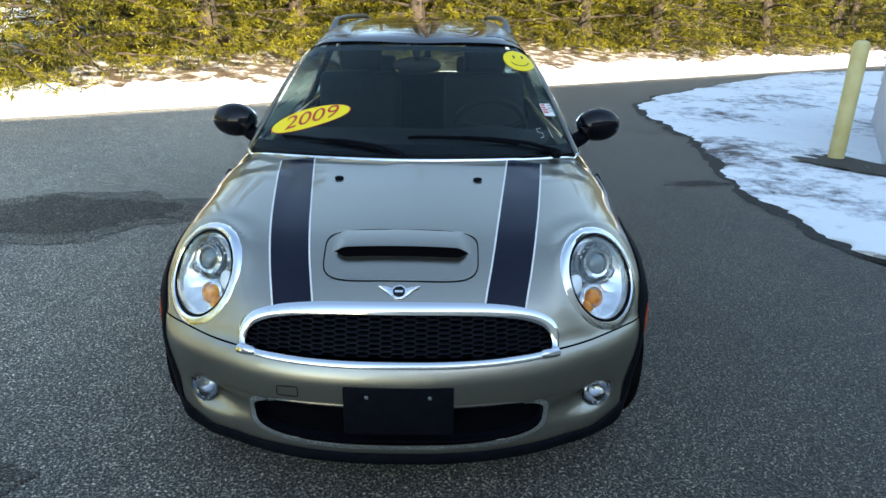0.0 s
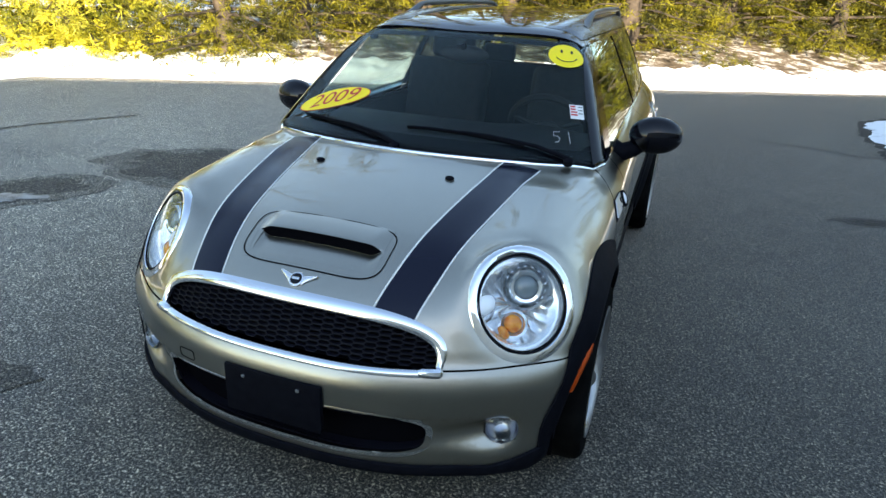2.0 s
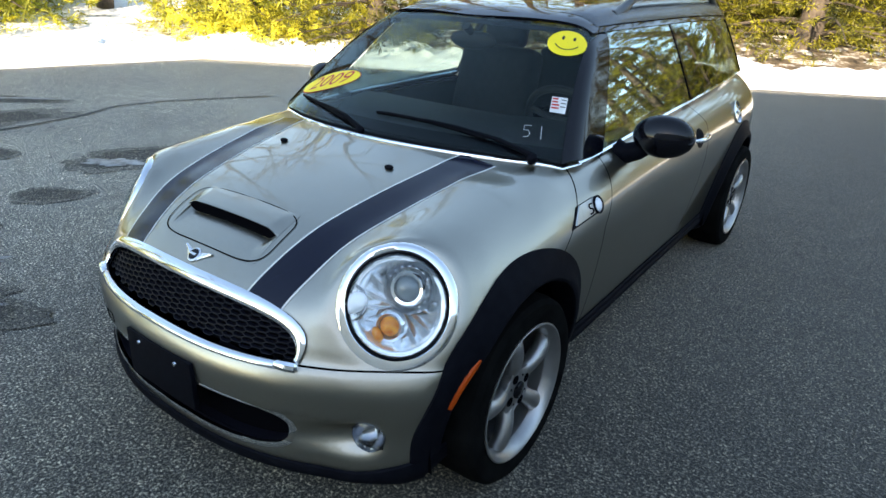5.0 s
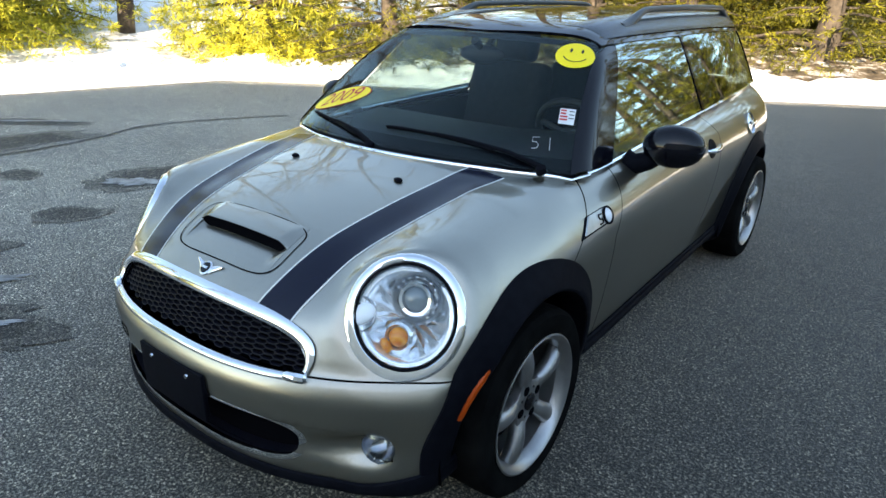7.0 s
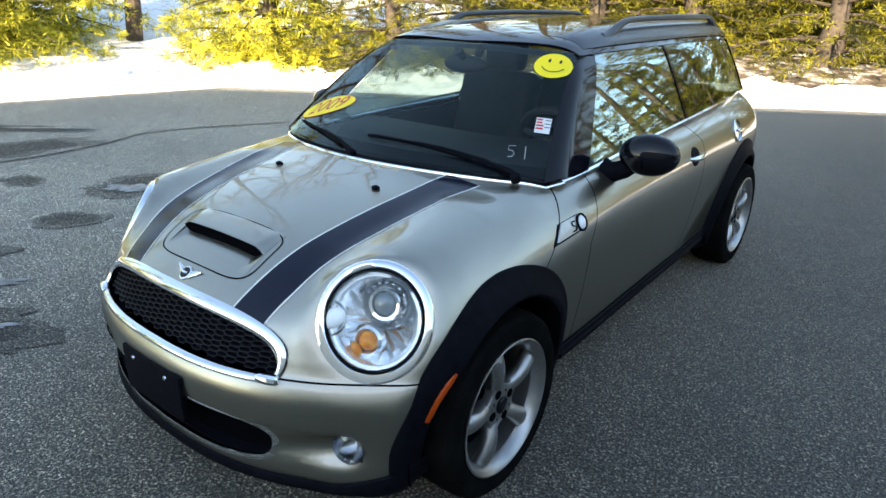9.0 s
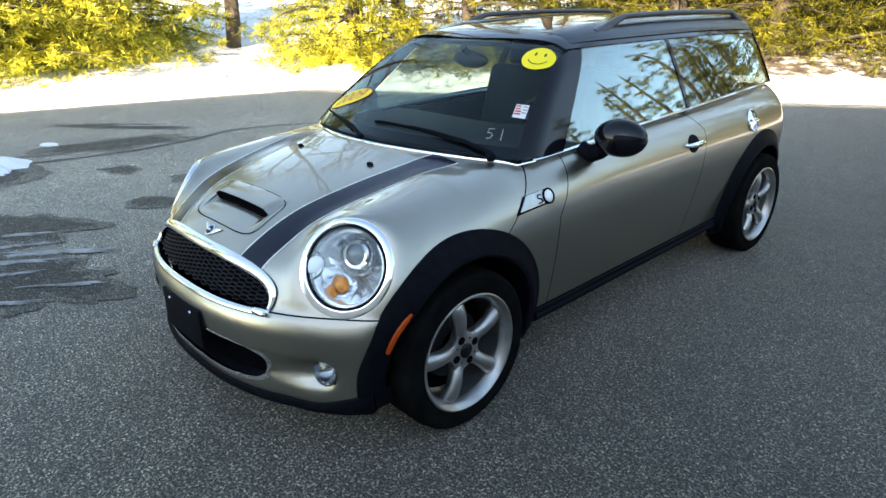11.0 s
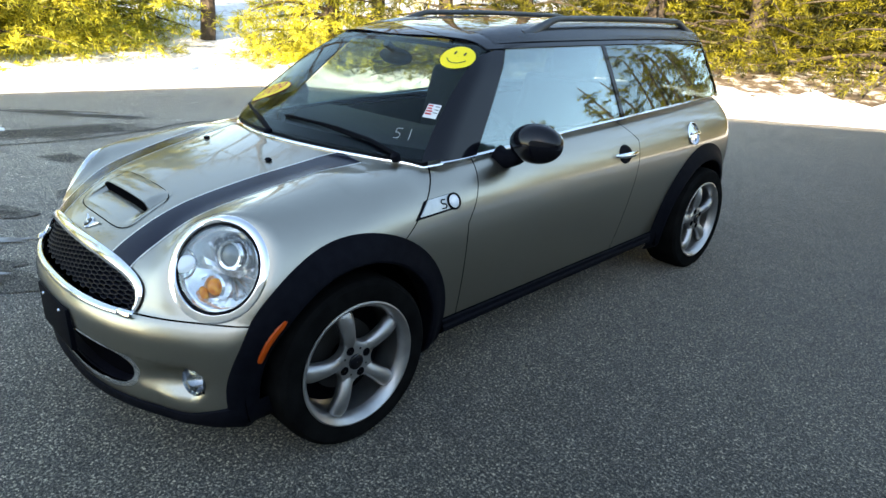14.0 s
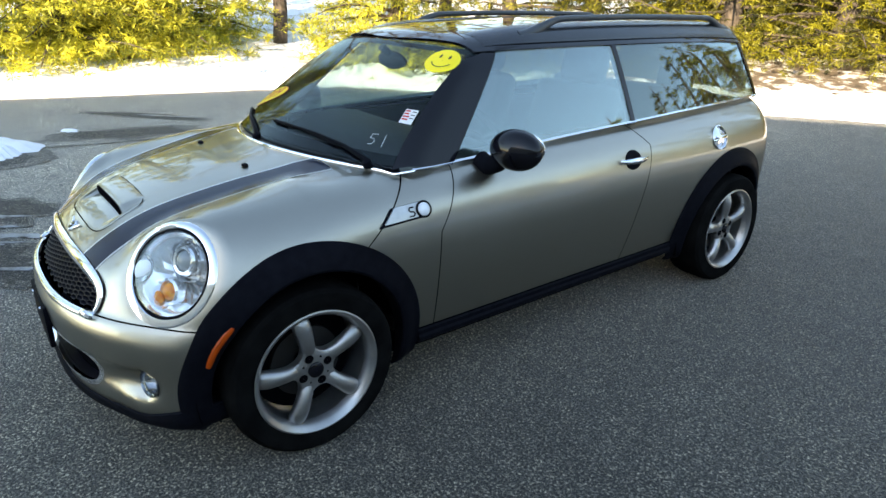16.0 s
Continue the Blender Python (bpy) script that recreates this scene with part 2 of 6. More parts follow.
# ---- mesh helpers ----
def link_mesh(name, vf, mat, parent=None, label="", smooth=35.0, normals=None):
    v, f = vf
    me = bpy.data.meshes.new(name)
    if isinstance(f, np.ndarray):
        n, k = f.shape
        me.vertices.add(len(v))
        me.vertices.foreach_set("co", np.asarray(v, np.float32).ravel())
        me.loops.add(n * k)
        me.loops.foreach_set("vertex_index", f.astype(np.int32).ravel())
        me.polygons.add(n)
        me.polygons.foreach_set("loop_start", np.arange(0, n * k, k, dtype=np.int32))
        me.update(calc_edges=True)
    else:
        me.from_pydata([tuple(p) for p in np.asarray(v, float).tolist()], [], [tuple(q) for q in f])
        me.update()
    for m in (mat if isinstance(mat, (list, tuple)) else [mat]):
        me.materials.append(m)
    if smooth:
        me.polygons.foreach_set("use_smooth", [True] * len(me.polygons))
        if normals is not None:
            me.normals_split_custom_set_from_vertices([tuple(q) for q in normals.tolist()])
        else:
            me.set_sharp_from_angle(angle=radians(smooth))
    ob = new(name, me)
    if parent is not None:
        ob.parent = parent
    if label:
        ob["label"] = label
    return ob


def part(name, vf, mat, parent, label="", smooth=35.0, normals=None):
    return link_mesh(name, vf, mat, parent, label, smooth, normals)


def thing(name, label, category, group="", at=(0, 0, 0)):
    e = new(name)
    e.empty_display_size = 0.2
    e.location = at
    return tagged(e, label, category, group)


def join(*parts):
    vs, fs, n = [], [], 0
    for v, f in parts:
        vs.append(np.asarray(v, float).reshape(-1, 3))
        fs += [tuple(i + n for i in q) for q in f]
        n += len(v)
    return np.vstack(vs), fs


def grid(P, closed_u=False, closed_v=False, flip=False):
    P = np.asarray(P, float)
    m, n = P.shape[:2]
    f = []
    for j in range(m if closed_v else m - 1):
        for i in range(n if closed_u else n - 1):
            q = (j * n + i, j * n + (i + 1) % n, ((j + 1) % m) * n + (i + 1) % n, ((j + 1) % m) * n + i)
            f.append(q[::-1] if flip else q)
    return P.reshape(-1, 3), f


def solid(P, N, t):
    """A sheet P with normals N, made t thick inwards, closed all round."""
    m, n = P.shape[:2]
    v1, f1 = grid(P)
    v2, f2 = grid(P - N * t, flip=True)
    k = m * n
    rim = [j * n for j in range(m)][::-1] + list(range(n)) + [j * n + n - 1 for j in range(m)] + [(m - 1) * n + i for i in range(n)][::-1]
    loop = [r for i, r in enumerate(rim) if r != rim[i - 1]]
    side = [(b, a, a + k, b + k) for a, b in zip(loop, loop[1:] + loop[:1])]
    return np.vstack([v1, v2]), f1 + [tuple(i + k for i in q) for q in f2] + side


def box(c, s, bev=0.0, rot=None, seg=2):
    bm = bmesh.new()
    bmesh.ops.create_cube(bm, size=1.0)
    bmesh.ops.scale(bm, vec=s, verts=bm.verts)
    if bev:
        bmesh.ops.bevel(bm, geom=bm.edges, offset=bev, segments=seg, profile=0.6, affect="EDGES")
    M = Matrix.Translation(c) @ (rot.to_4x4() if rot else Matrix.Identity(4))
    v = [tuple(M @ w.co) for w in bm.verts]
    f = [tuple(w.index for w in q.verts) for q in bm.faces]
    bm.free()
    return np.array(v), f


def basis(n, up=(0, 0, 1)):
    n = np.asarray(n, float) / np.linalg.norm(n)
    u = np.cross(up, n)
    if np.linalg.norm(u) < 1e-4:
        u = np.array((1.0, 0, 0))
    u /= np.linalg.norm(u)
    return u, np.cross(n, u), n


def revolve(profile, c, axis, n=32, up=(0, 0, 1), caps=(False, False)):
    """profile rows (radius, distance along axis)."""
    u, v, w = basis(axis, up)
    th = np.linspace(0, 2 * np.pi, n, endpoint=False)
    P = np.array([[np.asarray(c) + r * (u * np.cos(a) + v * np.sin(a)) + d * w for a in th] for r, d in profile])
    vv, f = grid(P, closed_u=True)
    if caps[0]:
        f.append(tuple(range(n))[::-1])
    if caps[1]:
        f.append(tuple((len(profile) - 1) * n + i for i in range(n)))
    return vv, f


def tube(pts, radii, n=8, caps=True, squash=1.0, up=(0, 0, 1)):
    pts = np.asarray(pts, float)
    radii = np.broadcast_to(radii, (len(pts),))
    T = np.gradient(pts, axis=0)
    th = np.linspace(0, 2 * np.pi, n, endpoint=False)
    P = []
    for p, t, r in zip(pts, T, radii):
        u, v, _ = basis(t, up)
        P.append([p + r * (u * np.cos(a) + v * squash * np.sin(a)) for a in th])
    vv, f = grid(np.array(P), closed_u=True)
    if caps:
        f += [tuple(range(n))[::-1], tuple((len(pts) - 1) * n + i for i in range(n))]
    return vv, f


def ball(c, r, nu=20, nv=12, axis=(0, 0, 1), up=(0, 1, 0)):
    """An ellipsoid with radii r along the frame of axis."""
    u, v, w = basis(axis, up)
    rr = np.broadcast_to(r, (3,))
    prof = np.linspace(-np.pi / 2 + 1e-3, np.pi / 2 - 1e-3, nv)
    th = np.linspace(0, 2 * np.pi, nu, endpoint=False)
    P = np.array([[np.asarray(c) + u * rr[0] * np.cos(a) * np.cos(t) + v * rr[1] * np.cos(a) * np.sin(t) + w * rr[2] * np.sin(a) for t in th] for a in prof])
    vv, f = grid(P, closed_u=True)
    return vv, f + [tuple(range(nu))[::-1], tuple((nv - 1) * nu + i for i in range(nu))]


def mirrored(vf):
    v = np.array(vf[0], float)
    v[:, 0] *= -1
    return v, [q[::-1] for q in vf[1]]


def curve(*knots):
    """A smooth function through the knots (x, y), straight beyond them."""
    kx = np.array([k[0] for k in knots], float)
    ky = np.array([k[1] for k in knots], float)
    d = np.diff(ky) / np.diff(kx)
    s = np.concatenate([[d[0]], (d[1:] + d[:-1]) / 2, [d[-1]]])

    def at(x):
        x = np.asarray(x, float)
        i = np.clip(np.searchsorted(kx, x) - 1, 0, len(kx) - 2)
        h = kx[i + 1] - kx[i]
        t = (x - kx[i]) / h
        tt = np.clip(t, 0, 1)
        y = (2 * tt**3 - 3 * tt**2 + 1) * ky[i] + (tt**3 - 2 * tt**2 + tt) * h * s[i] + (-2 * tt**3 + 3 * tt**2) * ky[i + 1] + (tt**3 - tt**2) * h * s[i + 1]
        return y + np.where(t < 0, t * h * s[0], 0) + np.where(t > 1, (t - 1) * h * s[-1], 0)
    return at


def smin(a, b, k):
    return -smax(-a, -b, k)


def smax(a, b, k):
    h = np.maximum(k - np.abs(a - b), 0) / k
    return np.maximum(a, b) + h * h * k / 4


# ---- the car's surfaces, as fields that are negative inside; front axle at y = 0, nose towards -y ----
SIDE = curve((0.10, 0.69), (0.20, 0.735), (0.30, 0.758), (0.45, 0.785), (0.60, 0.803), (0.70, 0.8085), (0.78, 0.802), (0.86, 0.777), (0.93, 0.740), (1.05, 0.67))
TAPER = curve((-0.8, 0.0), (0.0, 0.0), (0.5, 0.004), (1.2, -0.004), (2.0, -0.010), (2.6, -0.022), (3.0, -0.06), (3.3, -0.14))
TOP = curve((-0.75, 0.615), (-0.62, 0.685), (-0.56, 0.725), (-0.45, 0.785), (-0.30, 0.838), (-0.10, 0.888), (0.10, 0.925), (0.20, 0.942), (0.60, 0.958), (1.5, 0.975), (3.0, 1.005), (3.4, 1.0))
CROWN = curve((-0.7, 0.17), (0.0, 0.15), (0.3, 0.12), (0.6, 0.06), (1.0, 0.03), (3.4, 0.03))
NOSE = curve((0.10, -0.62), (0.18, -0.665), (0.25, -0.682), (0.35, -0.683), (0.44, -0.694), (0.50, -0.694), (0.535, -0.678), (0.56, -0.655), (0.60, -0.632), (0.68, -0.575), (0.76, -0.48), (0.84, -0.36))
TAIL = curve((0.10, 3.10), (0.25, 3.20), (0.50, 3.24), (0.75, 3.21), (1.0, 3.15))


LAMP_AT = (0.629, -0.373, 0.703)
LAMP_DIR = (0.523, -0.704, 0.481)


def body(x, y, z):
    a = np.sqrt(x * x + 1e-6)
    f = smax(a - SIDE(z) - TAPER(y), (z - TOP(y) + CROWN(y) * a * a) * 0.92, 0.15)
    low = np.clip((0.60 - z) / 0.16, 0, 1)
    low = 0.22 * low * low * (3 - 2 * low)                    # the bumper is squarer in plan than the bonnet's edge
    f = smax(f, (NOSE(z) + (0.585 * a**2.6) * (1 - low) + (0.43 * a**2.15) * low - y) * 0.82, 0.05)
    # a crease below the bumper's upper half, dying out beyond the fog lamps
    fold = np.clip((0.412 - z) / 0.016, 0, 1)
    f = f + 0.008 * fold * fold * (3 - 2 * fold) * np.clip((0.60 - a) / 0.08, 0, 1) * np.clip((-0.3 - y) / 0.1, 0, 1)
    f = smax(f, y - TAIL(z) + 0.5 * a**4, 0.15)
    # flat seat of the headlamp
    lx, ly, lz = a - LAMP_AT[0], y - LAMP_AT[1], z - LAMP_AT[2]
    deep = lx * LAMP_DIR[0] + ly * LAMP_DIR[1] + lz * LAMP_DIR[2]
    around = np.sqrt(np.maximum(lx * lx + ly * ly + lz * lz - deep * deep, 1e-9))
    puck = np.maximum(smax(deep + 0.014, around - 0.160, 0.02), -deep - 0.16)
    # the wing swells behind the lamp and dies away along the bonnet
    ax, ay, az = a - 0.582, y + 0.31, z - 0.662
    bx, by, bz = -0.022, 0.40, 0.112
    t = np.clip((ax * bx + ay * by + az * bz) / (bx * bx + by * by + bz * bz), 0, 1)
    swell = np.sqrt((ax - bx * t) ** 2 + (ay - by * t) ** 2 + (az - bz * t) ** 2) - (0.168 - 0.066 * t)
    f = smin(f, swell, 0.09)
    ax, ay, az = a - 0.605, y + 0.20, z - 0.705
    bx, by, bz = 0.030, 0.50, 0.045
    t = np.clip((ax * bx + ay * by + az * bz) / (bx * bx + by * by + bz * bz), 0, 1)
    wing = np.sqrt((ax - bx * t) ** 2 + (ay - by * t) ** 2 + (az - bz * t) ** 2) - (0.125 - 0.018 * t)
    f = smin(f, wing, 0.07)
    f = smin(f, puck, 0.03)
    f = smax(f, deep - 0.004 - 0.4 * np.maximum(around - 0.15, 0), 0.04)
    # hollow round each fog lamp, running in towards the intake
    t = np.clip(((a - 0.47) * 0.16 + (y + 0.628) * 0.10 + (z - 0.335) * 0.01) / 0.0357, 0, 1)
    hollow = np.sqrt((a - 0.47 - 0.16 * t) ** 2 + (y + 0.628 - 0.10 * t) ** 2 + (1.2 * (z - 0.335 - 0.01 * t)) ** 2)
    f = smax(f, 0.022 + 0.032 * t - hollow, 0.045)
    return smax(f, 0.17 - z, 0.05)


SCREEN = curve((0.85, 0.07), (0.945, 0.19), (1.10, 0.43), (1.25, 0.68), (1.335, 0.83), (1.42, 1.0))
ROOF_TOP = curve((0.6, 1.32), (0.85, 1.352), (1.1, 1.383), (1.5, 1.405), (2.2, 1.412), (2.8, 1.400), (3.2, 1.372))


def cabin(x, y, z):
    a = np.sqrt(x * x + 1e-6)
    f = smax(a - (0.705 - 0.44 * (z - 0.93) - 0.12 * (z - 0.93) ** 2) + 0.055 * np.maximum(y - 1.9, 0) ** 2, (z - ROOF_TOP(y) + 0.11 * a * a), 0.12)
    f = smax(f, (SCREEN(z) + (0.55 - 0.45 * (z - 0.93)) * a * a - y) * 0.72, 0.05)
    f = smax(f, (y - 3.13 + 0.24 * (z - 1.0) + 0.5 * a**4) * 0.9, 0.08)
    return smax(f, 0.86 - z, 0.03)


def grad(field, P, e=1e-4):
    x, y, z = P[..., 0], P[..., 1], P[..., 2]
    g = np.stack([field(x + e, y, z) - field(x - e, y, z), field(x, y + e, z) - field(x, y - e, z), field(x, y, z + e) - field(x, y, z - e)], -1) / (2 * e)
    return g


def unit(g):
    return g / np.maximum(np.linalg.norm(g, axis=-1, keepdims=True), 1e-9)


def settle_on(field, P, n=5):
    for _ in range(n):
        g = grad(field, P)
        P = P - field(P[..., 0], P[..., 1], P[..., 2])[..., None] * g / np.maximum((g * g).sum(-1), 1e-6)[..., None]
    return P


def cast(field, P, d, lo, hi, steps=70):
    """From P along d, the first point inside the field between lo and hi."""
    P, d = np.asarray(P, float), np.asarray(d, float)
    d = np.broadcast_to(d, P.shape)
    val = lambda t: (lambda Q: field(Q[..., 0], Q[..., 1], Q[..., 2]))(P + d * t[..., None])
    t0 = np.full(P.shape[:-1], float(lo))
    a, b, done = t0.copy(), np.full(P.shape[:-1], float(hi)), np.zeros(P.shape[:-1], bool)
    for t in np.linspace(lo, hi, steps):
        inside = (val(np.full(P.shape[:-1], t)) < 0) & ~done
        b = np.where(inside, t, b)
        a = np.where(inside, t - (hi - lo) / (steps - 1), a)
        done |= inside
    for _ in range(26):
        c = (a + b) / 2
        s = val(c) < 0
        a, b = np.where(s, a, c), np.where(s, c, b)
    return P + d * ((a + b) / 2)[..., None]


def on_top(field, xy, off=0.0):
    xy = np.asarray(xy, float)
    P = cast(field, np.concatenate([xy, np.full(xy.shape[:-1] + (1,), 2.0)], -1), (0, 0, -1), 0, 1.9)
    return P + unit(grad(field, P)) * off


def on_front(field, xz, off=0.0):
    xz = np.asarray(xz, float)
    P = cast(field, np.stack([xz[..., 0], np.full(xz.shape[:-1], -1.2), xz[..., 1]], -1), (0, 1, 0), 0, 2.6)
    return P + unit(grad(field, P)) * off


def on_side(field, yz, sign=1, off=0.0):
    yz = np.asarray(yz, float)
    P = cast(field, np.stack([np.full(yz.shape[:-1], 1.3 * sign), yz[..., 0], yz[..., 1]], -1), (-sign, 0, 0), 0, 1.28)
    return P + unit(grad(field, P)) * off


def lines(A, B, n, m):
    """A grid of m rows between two polylines, each resampled to n points."""
    def even(C):
        C = np.asarray(C, float)
        s = np.concatenate([[0], np.cumsum(np.linalg.norm(np.diff(C, axis=0), axis=1))])
        return np.stack([np.interp(np.linspace(0, s[-1], n), s, C[:, k]) for k in range(C.shape[1])], -1)
    A, B = even(A), even(B)
    return np.stack([A + (B - A) * t for t in np.linspace(0, 1, m)])


def nets(field, lo, hi, h):
    """A quad mesh of the field's zero surface."""
    ax = [np.arange(lo[k], hi[k] + h, h) for k in range(3)]
    G = np.stack(np.meshgrid(*ax, indexing="ij"), -1)
    F = field(G[..., 0], G[..., 1], G[..., 2])
    S = F < 0
    c = lambda A, i, j, k: A[i:A.shape[0] - 1 + i, j:A.shape[1] - 1 + j, k:A.shape[2] - 1 + k]
    cnt = sum(c(S, i, j, k).astype(int) for i in (0, 1) for j in (0, 1) for k in (0, 1))
    act = (cnt > 0) & (cnt < 8)
    idx = np.full(act.shape, -1)
    idx[act] = np.arange(act.sum())
    P = settle_on(field, (G[:-1, :-1, :-1] + h / 2)[act], 12)
    faces = []
    for k in range(3):
        sl = [slice(None)] * 3
        s0, s1 = list(sl), list(sl)
        s0[k], s1[k] = slice(0, -1), slice(1, None)
        ch = S[tuple(s0)] != S[tuple(s1)]
        inside = S[tuple(s0)]
        I = np.argwhere(ch)
        i1, i2 = (k + 1) % 3, (k + 2) % 3
        I = I[(I[:, i1] > 0) & (I[:, i2] > 0) & (I[:, i1] < act.shape[i1]) & (I[:, i2] < act.shape[i2])]
        e1, e2 = np.eye(3, dtype=int)[i1], np.eye(3, dtype=int)[i2]
        q = [idx[tuple((I - o).T)] for o in (e1 + e2, e2, 0 * e1, e1)]
        q = np.stack(q, -1)
        w = inside[tuple(I.T)]
        faces += [tuple(r if s else r[::-1]) for r, s in zip(q.tolist(), w.tolist()) if min(r) >= 0]
    return P, faces


# ---- ground and surroundings ----
FAR_DIR = np.array((0.866, 0.500))          # the far edge of the lot runs this way
FAR_NRM = np.array((-0.500, 0.866))
FAR_ORG = np.array((-8.0, 5.0))             # its corner
LEFT_DIR = np.array((-0.25, -0.968))


def far_point(s, d):
    """Along the far edge by s, beyond it by d."""
    p = FAR_ORG + FAR_DIR * s + FAR_NRM * d
    return p


def lot_distance(x, y):
    """How far a place lies outside the paved lot; negative inside."""
    x, y = np.asarray(x, float), np.asarray(y, float)
    d1 = (x - FAR_ORG[0]) * FAR_NRM[0] + (y - FAR_ORG[1]) * FAR_NRM[1]
    n2 = np.array((-0.968, 0.25))
    d2 = (x - FAR_ORG[0]) * n2[0] + (y - FAR_ORG[1]) * n2[1]
    return np.where((d1 > 0) & (d2 > 0), np.hypot(d1, d2) * 0.75, np.maximum(d1, d2))


def wav(x, y, s, seed=0.0):
    return np.array([noise.noise((a * s + seed, b * s - seed, seed)) for a, b in zip(np.ravel(x), np.ravel(y))]).reshape(np.shape(x))


# asphalt: fine near the car, one sheet to the horizon
def sheet(name, half, mat, label):
    g = np.array([-half, -60, -25, -12, -6, 0, 6, 12, 25, 60, half], float)
    X, Y = np.meshgrid(g, g)
    return tagged(link_mesh(name, grid(np.stack([X, Y, 0 * X], -1)), mat), label, "ground", kind="structure")


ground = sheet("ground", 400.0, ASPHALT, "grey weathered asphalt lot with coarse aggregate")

# woodland floor beyond the lot, rising gently away from it
def strip_surface(s0, s1, ns, ds, height):
    S, D = np.meshgrid(np.linspace(s0, s1, ns), ds)
    # left of the corner the strip bends to follow the lot's other edge
    X = np.where(S >= 0, FAR_ORG[0] + FAR_DIR[0] * S + FAR_NRM[0] * D, 0)
    Y = np.where(S >= 0, FAR_ORG[1] + FAR_DIR[1] * S + FAR_NRM[1] * D, 0)
    n2 = np.array((-0.968, 0.25))
    t = np.clip(-S / 6.0, 0, 1)                    # round the corner, then straight on
    nx = FAR_NRM[0] * (1 - t) + n2[0] * t
    ny = FAR_NRM[1] * (1 - t) + n2[1] * t
    ln = np.hypot(nx, ny)
    back = np.maximum(-S - 6.0, 0)
    bx = FAR_ORG[0] + LEFT_DIR[0] * (np.minimum(-S, 6.0) * 0.25 + back)
    by = FAR_ORG[1] + LEFT_DIR[1] * (np.minimum(-S, 6.0) * 0.25 + back)
    X = np.where(S < 0, bx + nx / ln * D, X)
    Y = np.where(S < 0, by + ny / ln * D, Y)
    return np.stack([X, Y, height(X, Y, S, D)], -1)


def rise(d):
    """The woodland slopes up from the lot, then levels out."""
    return 0.14 * np.clip(d - 0.6, 0, 11) + 0.03 * np.clip(d - 11.6, 0, 50)


def floor_height(X, Y, S, D):
    return 0.02 + rise(D) + 0.10 * wav(X, Y, 0.35, 3.0) * np.clip(D / 4, 0, 1)


floor_P = strip_surface(-40, 75, 200, np.concatenate([np.linspace(0.3, 8, 20), np.linspace(9, 60, 18)]), floor_height)
tagged(link_mesh("woodland_floor", grid(floor_P), LITTER), "leaf litter and thin snow under the trees", "ground", kind="structure")


def bank_height(X, Y, S, D):
    w = 1.9 + 0.5 * wav(S, S * 0, 0.5, 9.0)
    u = np.clip(D / w, 0, 1)
    lump = 0.20 + 0.16 * wav(X, Y, 0.9, 1.0) + 0.11 * wav(X, Y, 2.6, 5.0) + 0.09 * np.abs(wav(X, Y, 6.0, 7.0)) + 0.05 * wav(X, Y, 13.0, 8.0)
    return 0.012 + np.maximum(lump, 0.03) * np.sin(np.pi * np.clip(u, 0, 1) ** 1.5) ** 0.8 + np.where(D > w, -0.15, 0)


bank_P = strip_surface(-34, 60, 940, np.linspace(0.0, 2.7, 34), bank_height)
_e = wav(bank_P[..., 0], bank_P[..., 1], 1.7, 2.0) * 0.10 * np.clip(1 - np.linspace(0, 2.7, 34) / 0.5, 0, 1)[:, None]
bank_P[..., 0] += _e * FAR_NRM[0]
bank_P[..., 1] += _e * FAR_NRM[1]
tagged(link_mesh("snow_bank", grid(bank_P), SNOW), "bright sunlit ploughed snow bank along the lot edge", "snow", kind="stuff")


def blob(name, c, r, mat, label, z=0.004, high=0.0, rag=0.25, seed=1.0, n=72, rings=14, squash=(1, 1), turn=0.0, kind="stuff"):
    """A ragged flat or slightly raised patch lying on the ground."""
    z = z + 0.0001 * (seed % 37)
    th = np.linspace(0, 2 * np.pi, n, endpoint=False)
    edge = np.array([1 + rag * noise.noise((math.cos(t) * 1.7 + seed, math.sin(t) * 1.7, seed)) + rag * 0.5 * noise.noise((math.cos(t) * 5 + seed, math.sin(t) * 5, seed)) + rag * 0.25 * noise.noise((math.cos(t) * 14 + seed, math.sin(t) * 14, seed)) for t in th])
    P = []
    for k in np.linspace(1, 0.02, rings):
        x = r * k * edge * np.cos(th) * squash[0]
        y = r * k * edge * np.sin(th) * squash[1]
        ca, sa = math.cos(radians(turn)), math.sin(radians(turn))
        X, Y = c[0] + x * ca - y * sa, c[1] + x * sa + y * ca
        Z = z + high * (1 - k**3) * (0.8 + 0.4 * wav(X, Y, 2.5, seed) + 0.25 * wav(X, Y, 9.0, seed))
        P.append(np.stack([X, Y, np.maximum(Z, z)], -1))
    v, f = grid(np.array(P), closed_u=True)
    ob = link_mesh(name, (v, f), [mat, DRYING] if mat is WET else mat)
    if mat is WET:                                  # the rim has half dried
        wob = wav(v[:, 0], v[:, 1], 3.0, seed)
        for q, poly in zip(f, ob.data.polygons):
            poly.material_index = int(min(q) // n < 3 + 3 * wob[q[0]])
    return tagged(ob, label, "snow" if "snow" in name or "ice" in name else "ground mark", kind=kind)


